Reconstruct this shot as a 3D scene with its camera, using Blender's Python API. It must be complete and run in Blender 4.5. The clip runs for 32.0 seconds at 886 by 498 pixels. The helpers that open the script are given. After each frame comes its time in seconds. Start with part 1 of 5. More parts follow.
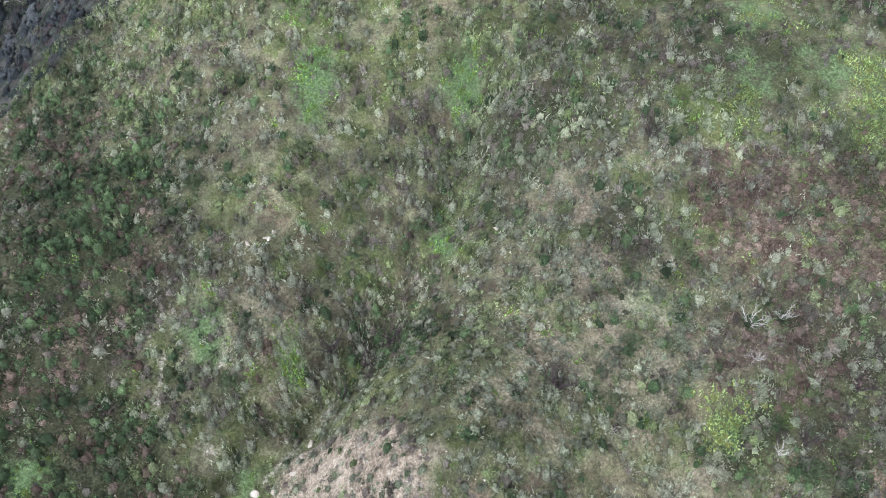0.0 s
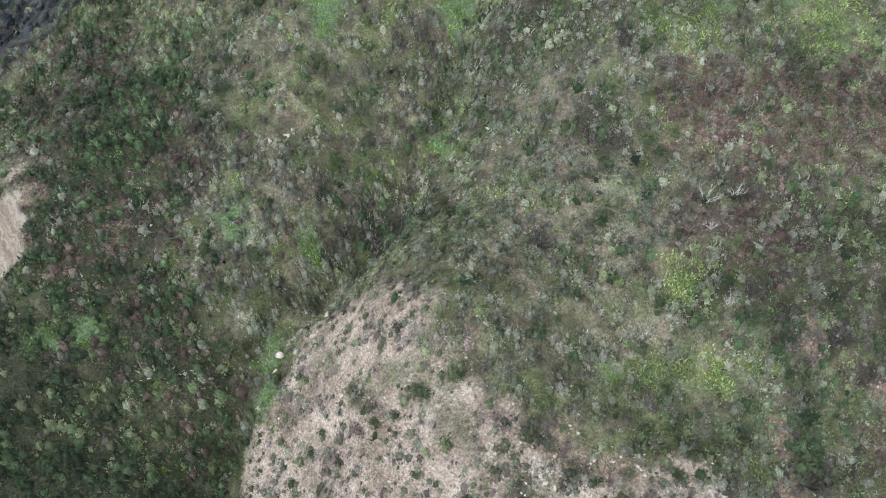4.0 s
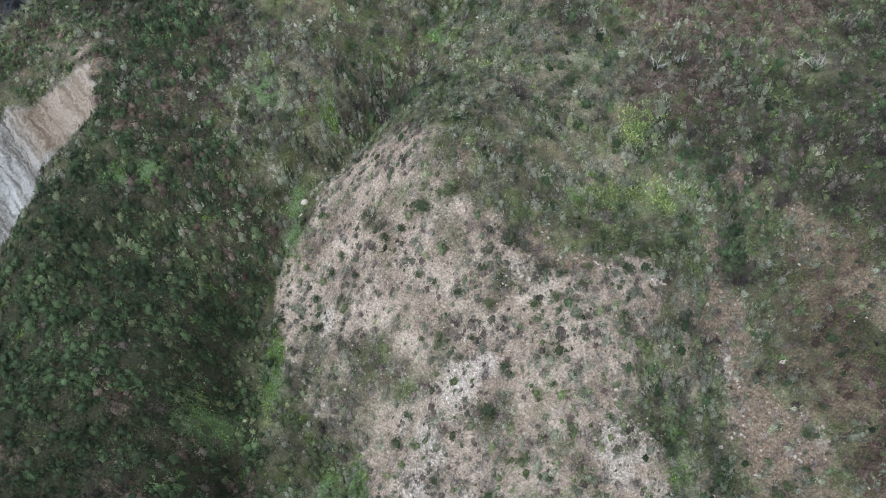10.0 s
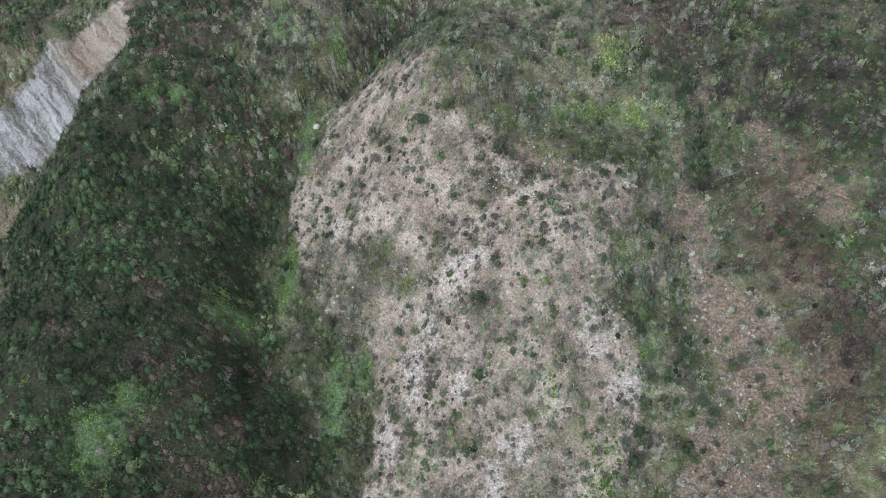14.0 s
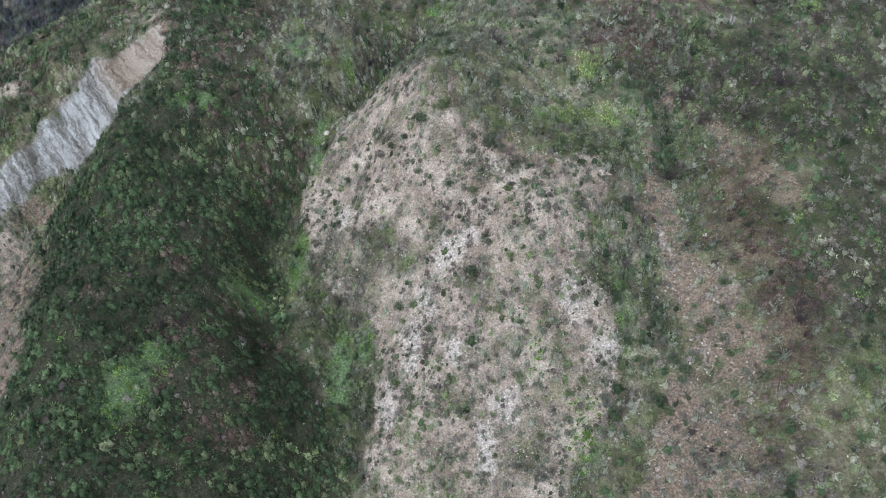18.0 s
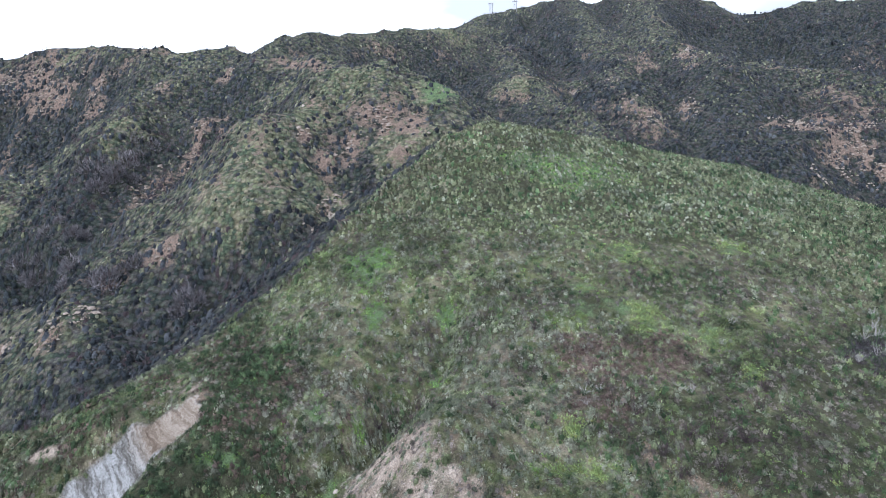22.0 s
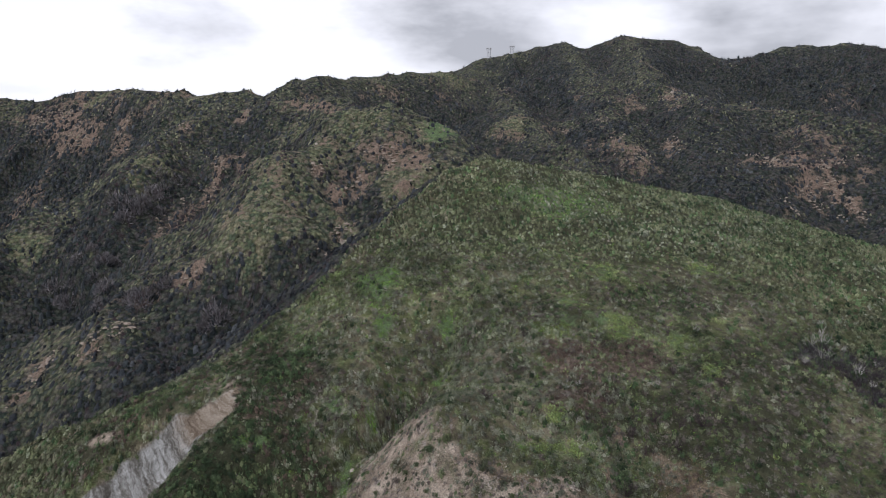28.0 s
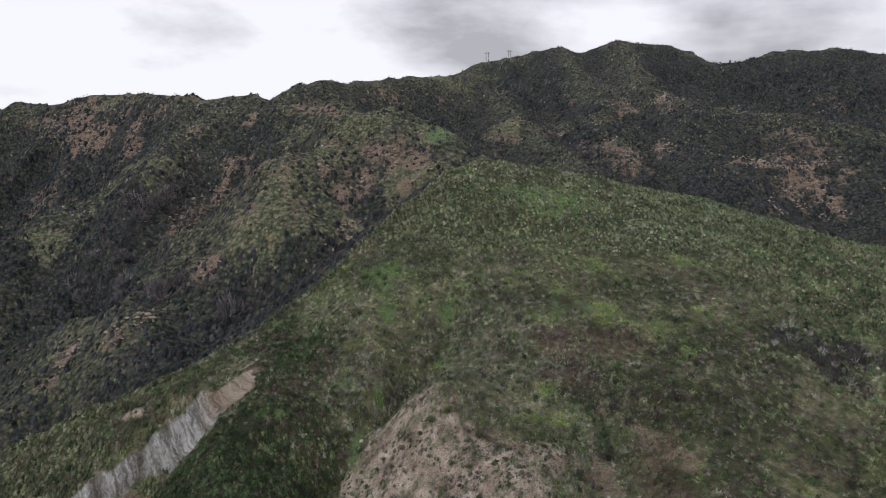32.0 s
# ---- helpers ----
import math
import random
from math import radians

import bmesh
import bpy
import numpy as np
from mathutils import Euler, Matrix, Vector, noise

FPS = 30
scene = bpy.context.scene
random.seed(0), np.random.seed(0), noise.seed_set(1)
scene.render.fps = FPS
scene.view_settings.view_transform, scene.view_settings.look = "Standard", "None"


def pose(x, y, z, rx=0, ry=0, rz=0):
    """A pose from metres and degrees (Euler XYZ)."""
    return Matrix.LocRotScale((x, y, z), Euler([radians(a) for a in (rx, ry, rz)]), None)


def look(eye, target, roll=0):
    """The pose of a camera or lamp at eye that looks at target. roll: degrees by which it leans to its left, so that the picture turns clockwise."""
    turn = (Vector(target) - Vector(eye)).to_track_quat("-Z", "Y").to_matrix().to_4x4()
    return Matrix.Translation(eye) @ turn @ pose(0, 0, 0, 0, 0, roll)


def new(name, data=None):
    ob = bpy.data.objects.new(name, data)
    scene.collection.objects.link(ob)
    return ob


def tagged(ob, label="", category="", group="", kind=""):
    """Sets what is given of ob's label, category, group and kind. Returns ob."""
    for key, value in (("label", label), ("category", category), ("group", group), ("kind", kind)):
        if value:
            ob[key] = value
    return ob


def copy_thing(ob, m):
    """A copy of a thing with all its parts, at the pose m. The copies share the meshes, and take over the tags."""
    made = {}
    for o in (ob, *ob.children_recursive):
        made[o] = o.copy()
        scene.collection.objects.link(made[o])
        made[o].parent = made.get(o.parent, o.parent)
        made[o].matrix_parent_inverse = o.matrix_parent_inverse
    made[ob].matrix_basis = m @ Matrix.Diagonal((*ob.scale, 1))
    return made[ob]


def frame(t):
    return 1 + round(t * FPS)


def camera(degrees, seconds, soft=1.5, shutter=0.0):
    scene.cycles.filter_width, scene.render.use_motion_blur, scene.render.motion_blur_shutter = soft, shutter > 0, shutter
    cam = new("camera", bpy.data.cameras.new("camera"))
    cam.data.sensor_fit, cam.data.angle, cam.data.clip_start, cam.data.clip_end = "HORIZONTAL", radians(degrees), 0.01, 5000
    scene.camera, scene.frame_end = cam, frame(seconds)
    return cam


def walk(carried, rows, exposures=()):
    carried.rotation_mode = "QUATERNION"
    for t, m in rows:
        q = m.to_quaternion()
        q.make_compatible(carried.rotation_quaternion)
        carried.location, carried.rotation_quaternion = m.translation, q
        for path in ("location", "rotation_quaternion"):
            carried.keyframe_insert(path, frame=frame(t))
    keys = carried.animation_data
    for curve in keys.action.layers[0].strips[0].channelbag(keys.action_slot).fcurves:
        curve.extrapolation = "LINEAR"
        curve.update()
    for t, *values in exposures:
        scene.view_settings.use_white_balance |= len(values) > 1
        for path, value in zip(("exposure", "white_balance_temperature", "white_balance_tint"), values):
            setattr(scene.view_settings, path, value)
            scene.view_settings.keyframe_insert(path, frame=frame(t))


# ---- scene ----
# seconds, place, tilt below the horizon, turn
PATH = [
    (0.0, 0.000, -0.000, 100.000, -50.241, -0.000),
    (1.0, -0.018, -2.749, 100.017, -50.370, -0.047),
    (2.0, -0.051, -5.396, 100.059, -50.590, -0.141),
    (3.0, -0.063, -7.911, 100.325, -51.095, -0.254),
    (3.5, -0.090, -9.104, 100.512, -51.418, -0.317),
    (5.5, -0.005, -13.924, 101.294, -52.654, -0.288),
    (6.0, -0.022, -15.361, 101.379, -52.705, -0.325),
    (7.0, -0.052, -18.403, 101.389, -52.585, -0.380),
    (8.0, -0.088, -21.487, 101.325, -52.379, -0.454),
    (9.0, -0.093, -24.520, 101.272, -52.205, -0.504),
    (10.0, -0.039, -27.465, 101.249, -52.110, -0.493),
    (11.0, 0.102, -30.359, 101.236, -52.052, -0.383),
    (12.0, 0.177, -33.215, 101.308, -52.093, -0.314),
    (13.0, 0.238, -36.078, 101.427, -52.132, -0.280),
    (14.0, 0.244, -38.897, 101.399, -52.064, -0.322),
    (15.0, 0.348, -41.983, 101.141, -51.757, -0.335),
    (15.5, 0.394, -43.617, 100.881, -51.462, -0.312),
    (17.5, 0.614, -49.417, 100.580, -47.091, -0.257),
    (18.0, 0.692, -50.623, 100.729, -45.770, -0.237),
    (18.5, 0.725, -51.763, 100.914, -44.518, -0.239),
    (19.0, 0.747, -52.913, 101.217, -42.015, -0.247),
    (19.5, 0.712, -54.114, 101.576, -38.591, -0.265),
    (20.0, 0.597, -55.350, 101.991, -34.108, -0.324),
    (20.5, 0.351, -56.627, 102.473, -28.804, -0.466),
    (21.0, 0.076, -57.924, 102.939, -23.501, -0.632),
    (21.5, -0.189, -59.286, 103.245, -18.095, -0.744),
    (22.0, -0.412, -60.749, 103.321, -12.908, -0.816),
    (22.5, -0.519, -62.318, 103.225, -10.788, -0.831),
    (23.0, -0.548, -63.749, 103.235, -10.000, -0.823),
    (23.5, -0.585, -65.151, 103.233, -9.529, -0.808),
    (24.0, -0.626, -66.520, 103.250, -9.545, -0.804),
    (25.0, -0.679, -69.170, 103.272, -9.580, -0.814),
    (25.5, -0.670, -70.530, 103.253, -9.586, -0.796),
    (27.5, -0.737, -75.975, 103.272, -9.618, -0.782),
    (28.0, -0.733, -77.303, 103.236, -9.611, -0.781),
    (29.0, -0.800, -80.043, 103.249, -9.637, -0.791),
    (30.0, -0.978, -82.784, 103.281, -9.638, -0.835),
    (31.0, -1.121, -85.490, 103.275, -9.631, -0.867),
    (31.6, -1.170, -87.130, 103.295, -9.632, -0.878),
    (32.0, -1.196, -88.234, 103.305, -9.433, -0.885),
]
cam = camera(68.47, 32.0, soft=1.0)
walk(cam, [(t, pose(x, y, z, 90 + tilt, 0, turn)) for t, x, y, z, tilt, turn in PATH],
     exposures=[(0.0, 0.0, 5800, 9), (3.0, -0.2, 5800, 9), (9.0, -0.56, 5720, 9), (14.0, -0.63, 5650, 9), (18.0, -0.58, 5550, 10), (20.5, -0.54, 5500, 12), (22.0, -0.52, 5450, 14), (23.0, -0.86, 5500, 15), (26.0, -1.4, 5850, 15), (32.0, -1.63, 6250, 15)])

# ---- sky and sun: bright broken overcast ----
SUN_UP, SUN_ROUND = radians(46), radians(232)
world = bpy.data.worlds.new("sky")
scene.world = world
world.use_nodes = True
wn, wl = world.node_tree.nodes, world.node_tree.links
wn.clear()
w_out, w_bg = wn.new("ShaderNodeOutputWorld"), wn.new("ShaderNodeBackground")
sky = wn.new("ShaderNodeTexSky")
sky.sky_type, sky.sun_disc, sky.sun_elevation, sky.sun_rotation = "NISHITA", False, SUN_UP, SUN_ROUND
# clouds: grey undersides over a bright veil, with a little of the clear sky between
toward = wn.new("ShaderNodeTexCoord").outputs["Generated"]
flatten = wn.new("ShaderNodeMapping")
flatten.inputs["Scale"].default_value, flatten.inputs["Location"].default_value = (1.0, 1.0, 2.6), (0.32, 0.1, 0.0)
wl.new(toward, flatten.inputs["Vector"])
puffs = wn.new("ShaderNodeTexNoise")
puffs.inputs["Scale"].default_value, puffs.inputs["Detail"].default_value, puffs.inputs["Roughness"].default_value = 3.4, 6, 0.55
wl.new(flatten.outputs[0], puffs.inputs["Vector"])
grey = puffs.outputs["Fac"]
# the two nearest cloud banks, over the summit and beside it
for azimuth, height_up, wide, weight in ((3.0, 12.5, 13, 0.3), (27.0, 12.5, 15, 0.26)):
    a, e = radians(azimuth), radians(height_up)
    bank = wn.new("ShaderNodeVectorMath")
    bank.operation = "DISTANCE"
    bank.inputs[1].default_value = (math.sin(a) * math.cos(e), math.cos(a) * math.cos(e), math.sin(e))
    wl.new(toward, bank.inputs[0])
    near_bank = wn.new("ShaderNodeMapRange")
    near_bank.interpolation_type = "SMOOTHSTEP"
    near_bank.inputs["From Min"].default_value, near_bank.inputs["From Max"].default_value = radians(wide), radians(wide * 0.15)
    near_bank.inputs["To Min"].default_value, near_bank.inputs["To Max"].default_value = 0.0, weight
    wl.new(bank.outputs["Value"], near_bank.inputs["Value"])
    add = wn.new("ShaderNodeMath")
    wl.new(grey, add.inputs[0])
    wl.new(near_bank.outputs[0], add.inputs[1])
    grey = add.outputs[0]
# clouds overhead, out of view, are greyed so that less light reaches the ground
up = wn.new("ShaderNodeSeparateXYZ")
wl.new(toward, up.inputs[0])
overhead = wn.new("ShaderNodeMath")
overhead.operation = "MULTIPLY_ADD"
wl.new(up.outputs[2], overhead.inputs[0])
overhead.inputs[1].default_value = 0.16
wl.new(grey, overhead.inputs[2])
grey = overhead.outputs[0]
cloud = wn.new("ShaderNodeValToRGB")
for e, (at, col) in zip(cloud.color_ramp.elements, ((0.58, (4.3, 4.3, 4.32, 1)), (0.84, (2.05, 2.08, 2.13, 1)))):
    e.position, e.color = at, col
wl.new(grey, cloud.inputs["Fac"])
dim = wn.new("ShaderNodeMix")
dim.data_type, dim.blend_type = "RGBA", "MULTIPLY"
dim.inputs[0].default_value, dim.inputs[7].default_value = 1.0, (0.1, 0.1, 0.1, 1)
wl.new(sky.outputs[0], dim.inputs[6])
veiled = wn.new("ShaderNodeMix")
veiled.data_type = "RGBA"
veiled.inputs[0].default_value = 0.88
wl.new(dim.outputs[2], veiled.inputs[6])
wl.new(cloud.outputs["Color"], veiled.inputs[7])
w_bg.inputs["Strength"].default_value = 0.76
wl.new(veiled.outputs[2], w_bg.inputs["Color"])
wl.new(w_bg.outputs[0], w_out.inputs["Surface"])
sun = new("sun", bpy.data.lights.new("sun", "SUN"))
sun.data.energy, sun.data.angle, sun.data.color = 6.0, radians(6), (1.0, 0.985, 0.96)
sun.matrix_world = look((0, 0, 0), (-math.sin(SUN_ROUND) * math.cos(SUN_UP), -math.cos(SUN_ROUND) * math.cos(SUN_UP), -math.sin(SUN_UP)))

# ---- materials ----
def nodes_of(name):
    mat = bpy.data.materials.new(name)
    mat.use_nodes = True
    nt = mat.node_tree
    bsdf = nt.nodes["Principled BSDF"]
    return mat, nt.nodes, nt.links, bsdf


def ramp(nodes, links, source, stops):
    r = nodes.new("ShaderNodeValToRGB")
    while len(r.color_ramp.elements) < len(stops):
        r.color_ramp.elements.new(0.5)
    for e, (at, col) in zip(r.color_ramp.elements, stops):
        e.position, e.color = at, (*col, 1) if len(col) == 3 else col
    links.new(source, r.inputs["Fac"])
    return r.outputs["Color"]


def noise_at(nodes, links, where, scale, detail=4.0, rough=0.6):
    n = nodes.new("ShaderNodeTexNoise")
    n.inputs["Scale"].default_value, n.inputs["Detail"].default_value, n.inputs["Roughness"].default_value = scale, detail, rough
    links.new(where, n.inputs["Vector"])
    return n.outputs["Fac"]


def math_node(nodes, links, op, a, b, clamp=False):
    m = nodes.new("ShaderNodeMath")
    m.operation, m.use_clamp = op, clamp
    for i, v in enumerate((a, b)):
        if isinstance(v, (int, float)):
            m.inputs[i].default_value = v
        else:
            links.new(v, m.inputs[i])
    return m.outputs[0]


def mix(nodes, links, fac, a, b, blend="MIX"):
    m = nodes.new("ShaderNodeMix")
    m.data_type, m.blend_type = "RGBA", blend
    for socket, v in ((m.inputs[0], fac), (m.inputs[6], a), (m.inputs[7], b)):
        if isinstance(v, (int, float)):
            socket.default_value = v
        elif isinstance(v, tuple):
            socket.default_value = (*v, 1)
        else:
            links.new(v, socket)
    return m.outputs[2]


def bump(nodes, links, bsdf, height, strength, distance):
    b = nodes.new("ShaderNodeBump")
    b.inputs["Strength"].default_value, b.inputs["Distance"].default_value = strength, distance
    links.new(height, b.inputs["Height"])
    links.new(b.outputs[0], bsdf.inputs["Normal"])


def cover_colour(n, l, where):
    """The tone of the plant cover, which drifts from sage grey to green, brown and mauve over the hill."""
    drift = noise_at(n, l, where, 0.085, 7, 0.66)
    cover = ramp(n, l, drift, [(0.34, (0.1, 0.14, 0.05)), (0.41, (0.16, 0.168, 0.11)), (0.46, (0.16, 0.132, 0.112)), (0.5, (0.25, 0.255, 0.188)), (0.54, (0.125, 0.155, 0.065)), (0.6, (0.17, 0.172, 0.12)), (0.68, (0.125, 0.1, 0.086))])
    return cover


def uneven_growth(n, l, where):
    """Thick and thin growth over the hill: lighter and darker stands, large and small."""
    stands = noise_at(n, l, where, 0.11, 4, 0.62)
    bushes = noise_at(n, l, where, 0.5, 4, 0.7)
    large = ramp(n, l, stands, [(0.34, (0.6, 0.6, 0.6)), (0.5, (1.02, 1.02, 1.02)), (0.64, (1.5, 1.48, 1.42))])
    small = ramp(n, l, bushes, [(0.34, (0.68, 0.68, 0.68)), (0.5, (1.0, 1.0, 1.0)), (0.66, (1.35, 1.34, 1.3))])
    return mix(n, l, 1.0, large, small, "MULTIPLY")


def ground_material():
    mat, n, l, bsdf = nodes_of("hillside")
    where = n.new("ShaderNodeNewGeometry").outputs["Position"]
    fine, mid, broad = noise_at(n, l, where, 4.0, 6, 0.78), noise_at(n, l, where, 0.55, 5, 0.65), noise_at(n, l, where, 0.1, 4, 0.6)
    speck, blotch = noise_at(n, l, where, 5.5, 6, 0.85), noise_at(n, l, where, 0.28, 5, 0.6)
    # low plants side by side, each with its own tint
    shift = n.new("ShaderNodeVectorMath")
    shift.operation = "MULTIPLY_ADD"
    wander = n.new("ShaderNodeTexNoise")
    wander.inputs["Scale"].default_value, wander.inputs["Detail"].default_value = 2.2, 4
    l.new(where, wander.inputs["Vector"])
    l.new(wander.outputs["Color"], shift.inputs[0])
    shift.inputs[1].default_value = (0.9, 0.9, 0.9)
    l.new(where, shift.inputs[2])
    cells = n.new("ShaderNodeTexVoronoi")
    cells.inputs["Scale"].default_value = 1.15
    l.new(shift.outputs[0], cells.inputs["Vector"])
    kind = n.new("ShaderNodeSeparateColor")
    l.new(cells.outputs["Color"], kind.inputs[0])
    plants = ramp(n, l, kind.outputs[0], [(0.0, (0.03, 0.042, 0.02)), (0.22, (0.085, 0.1, 0.055)), (0.42, (0.15, 0.17, 0.12)), (0.58, (0.095, 0.08, 0.065)), (0.78, (0.06, 0.085, 0.035)), (1.0, (0.19, 0.19, 0.14))])
    # litter and twigs, coloured darker for the shade under the plants
    col = mix(n, l, 1.0, mix(n, l, 0.5, cover_colour(n, l, where), plants), (0.66, 0.63, 0.57), "MULTIPLY")
    col = mix(n, l, 1.0, col, uneven_growth(n, l, where), "MULTIPLY")
    grit = math_node(n, l, "ADD", math_node(n, l, "MULTIPLY", fine, 0.45), math_node(n, l, "MULTIPLY", blotch, 0.55))
    soil = ramp(n, l, grit, [(0.37, (0.15, 0.118, 0.09)), (0.45, (0.245, 0.196, 0.153)), (0.52, (0.325, 0.267, 0.213)), (0.6, (0.43, 0.365, 0.3))])
    pale = ramp(n, l, fine, [(0.3, (0.2, 0.172, 0.147)), (0.5, (0.4, 0.355, 0.312)), (0.66, (0.6, 0.55, 0.5))])
    rust = ramp(n, l, fine, [(0.3, (0.075, 0.055, 0.039)), (0.5, (0.18, 0.136, 0.1)), (0.7, (0.325, 0.265, 0.208))])
    # the far chaparral: crown beside crown, leaf litter between, darkened for the gaps' shade
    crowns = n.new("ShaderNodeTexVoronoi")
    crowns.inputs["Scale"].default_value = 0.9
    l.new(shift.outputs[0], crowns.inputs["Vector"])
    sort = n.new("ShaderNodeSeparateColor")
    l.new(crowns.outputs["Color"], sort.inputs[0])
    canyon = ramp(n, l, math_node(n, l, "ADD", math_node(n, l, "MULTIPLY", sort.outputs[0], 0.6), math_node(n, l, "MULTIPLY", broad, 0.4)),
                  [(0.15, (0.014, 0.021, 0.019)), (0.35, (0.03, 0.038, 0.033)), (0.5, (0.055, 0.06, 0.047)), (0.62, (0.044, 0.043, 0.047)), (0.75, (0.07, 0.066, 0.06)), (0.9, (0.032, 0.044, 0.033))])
    litter_shade = ramp(n, l, crowns.outputs["Distance"], [(0.2, (1.2, 1.2, 1.2)), (0.8, (0.5, 0.48, 0.46))])
    canyon = mix(n, l, 1.0, canyon, litter_shade, "MULTIPLY")
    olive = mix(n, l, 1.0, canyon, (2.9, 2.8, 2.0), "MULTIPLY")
    scar = ramp(n, l, math_node(n, l, "ADD", math_node(n, l, "MULTIPLY", mid, 0.5), math_node(n, l, "MULTIPLY", fine, 0.5)),
                [(0.38, (0.035, 0.03, 0.026)), (0.45, (0.12, 0.09, 0.07)), (0.52, (0.24, 0.175, 0.135)), (0.57, (0.08, 0.062, 0.05)), (0.66, (0.34, 0.285, 0.235))])
    lush = ramp(n, l, fine, [(0.3, (0.05, 0.075, 0.035)), (0.55, (0.11, 0.16, 0.075)), (0.75, (0.2, 0.25, 0.13))])
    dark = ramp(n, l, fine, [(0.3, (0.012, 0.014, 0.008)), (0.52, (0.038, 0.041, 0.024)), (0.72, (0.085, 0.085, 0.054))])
    # the wall is streaked down its fall
    along = n.new("ShaderNodeVectorMath")
    along.operation = "DOT_PRODUCT"
    along.inputs[1].default_value = (0.77, 0.64, 0.0)
    l.new(where, along.inputs[0])
    drop = n.new("ShaderNodeSeparateXYZ")
    l.new(where, drop.inputs[0])
    fall = n.new("ShaderNodeCombineXYZ")
    l.new(math_node(n, l, "ADD", math_node(n, l, "MULTIPLY", along.outputs["Value"], 1.1), math_node(n, l, "MULTIPLY", mid, 2.2)), fall.inputs[0])
    l.new(math_node(n, l, "MULTIPLY", drop.outputs[2], 0.14), fall.inputs[1])
    wide_streak, thin_streak = noise_at(n, l, fall.outputs[0], 0.45, 3, 0.6), noise_at(n, l, fall.outputs[0], 1.6, 5, 0.75)
    streak = math_node(n, l, "ADD", math_node(n, l, "MULTIPLY", wide_streak, 0.9), math_node(n, l, "MULTIPLY", thin_streak, 1.1))
    streak = math_node(n, l, "SUBTRACT", math_node(n, l, "ADD", streak, math_node(n, l, "MULTIPLY", fine, 0.5)), 0.75)
    wall = ramp(n, l, streak, [(0.3, (0.08, 0.073, 0.063)), (0.44, (0.15, 0.141, 0.126)), (0.52, (0.23, 0.224, 0.21)), (0.6, (0.32, 0.317, 0.303)), (0.72, (0.41, 0.407, 0.395))])
    tan = ramp(n, l, streak, [(0.3, (0.12, 0.09, 0.066)), (0.44, (0.195, 0.155, 0.118)), (0.53, (0.265, 0.222, 0.176)), (0.62, (0.335, 0.292, 0.24)), (0.74, (0.27, 0.175, 0.118))])
    flecks = ramp(n, l, speck, [(0.37, (0.5, 0.5, 0.5)), (0.5, (0.98, 0.98, 0.98)), (0.62, (1.5, 1.5, 1.47))])
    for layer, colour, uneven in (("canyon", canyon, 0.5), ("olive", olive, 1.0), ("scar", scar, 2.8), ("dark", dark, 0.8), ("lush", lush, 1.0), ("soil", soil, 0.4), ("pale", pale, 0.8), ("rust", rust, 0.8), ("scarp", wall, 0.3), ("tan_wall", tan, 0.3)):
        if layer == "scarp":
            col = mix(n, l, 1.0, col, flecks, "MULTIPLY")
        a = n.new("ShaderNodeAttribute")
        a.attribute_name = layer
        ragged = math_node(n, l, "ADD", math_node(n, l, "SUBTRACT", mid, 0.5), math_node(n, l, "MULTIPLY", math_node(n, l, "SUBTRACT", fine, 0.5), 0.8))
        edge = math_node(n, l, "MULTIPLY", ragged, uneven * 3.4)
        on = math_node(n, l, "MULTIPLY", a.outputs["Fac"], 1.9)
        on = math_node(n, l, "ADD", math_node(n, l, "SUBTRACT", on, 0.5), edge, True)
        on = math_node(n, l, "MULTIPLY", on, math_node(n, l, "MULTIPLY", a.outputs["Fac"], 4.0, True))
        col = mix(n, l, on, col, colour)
    l.new(col, bsdf.inputs["Base Color"])
    bsdf.inputs["Roughness"].default_value = 0.95
    bsdf.inputs["Specular IOR Level"].default_value = 0.1
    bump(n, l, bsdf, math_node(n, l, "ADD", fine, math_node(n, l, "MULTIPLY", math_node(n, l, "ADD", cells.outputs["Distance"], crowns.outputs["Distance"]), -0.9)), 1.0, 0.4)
    return mat


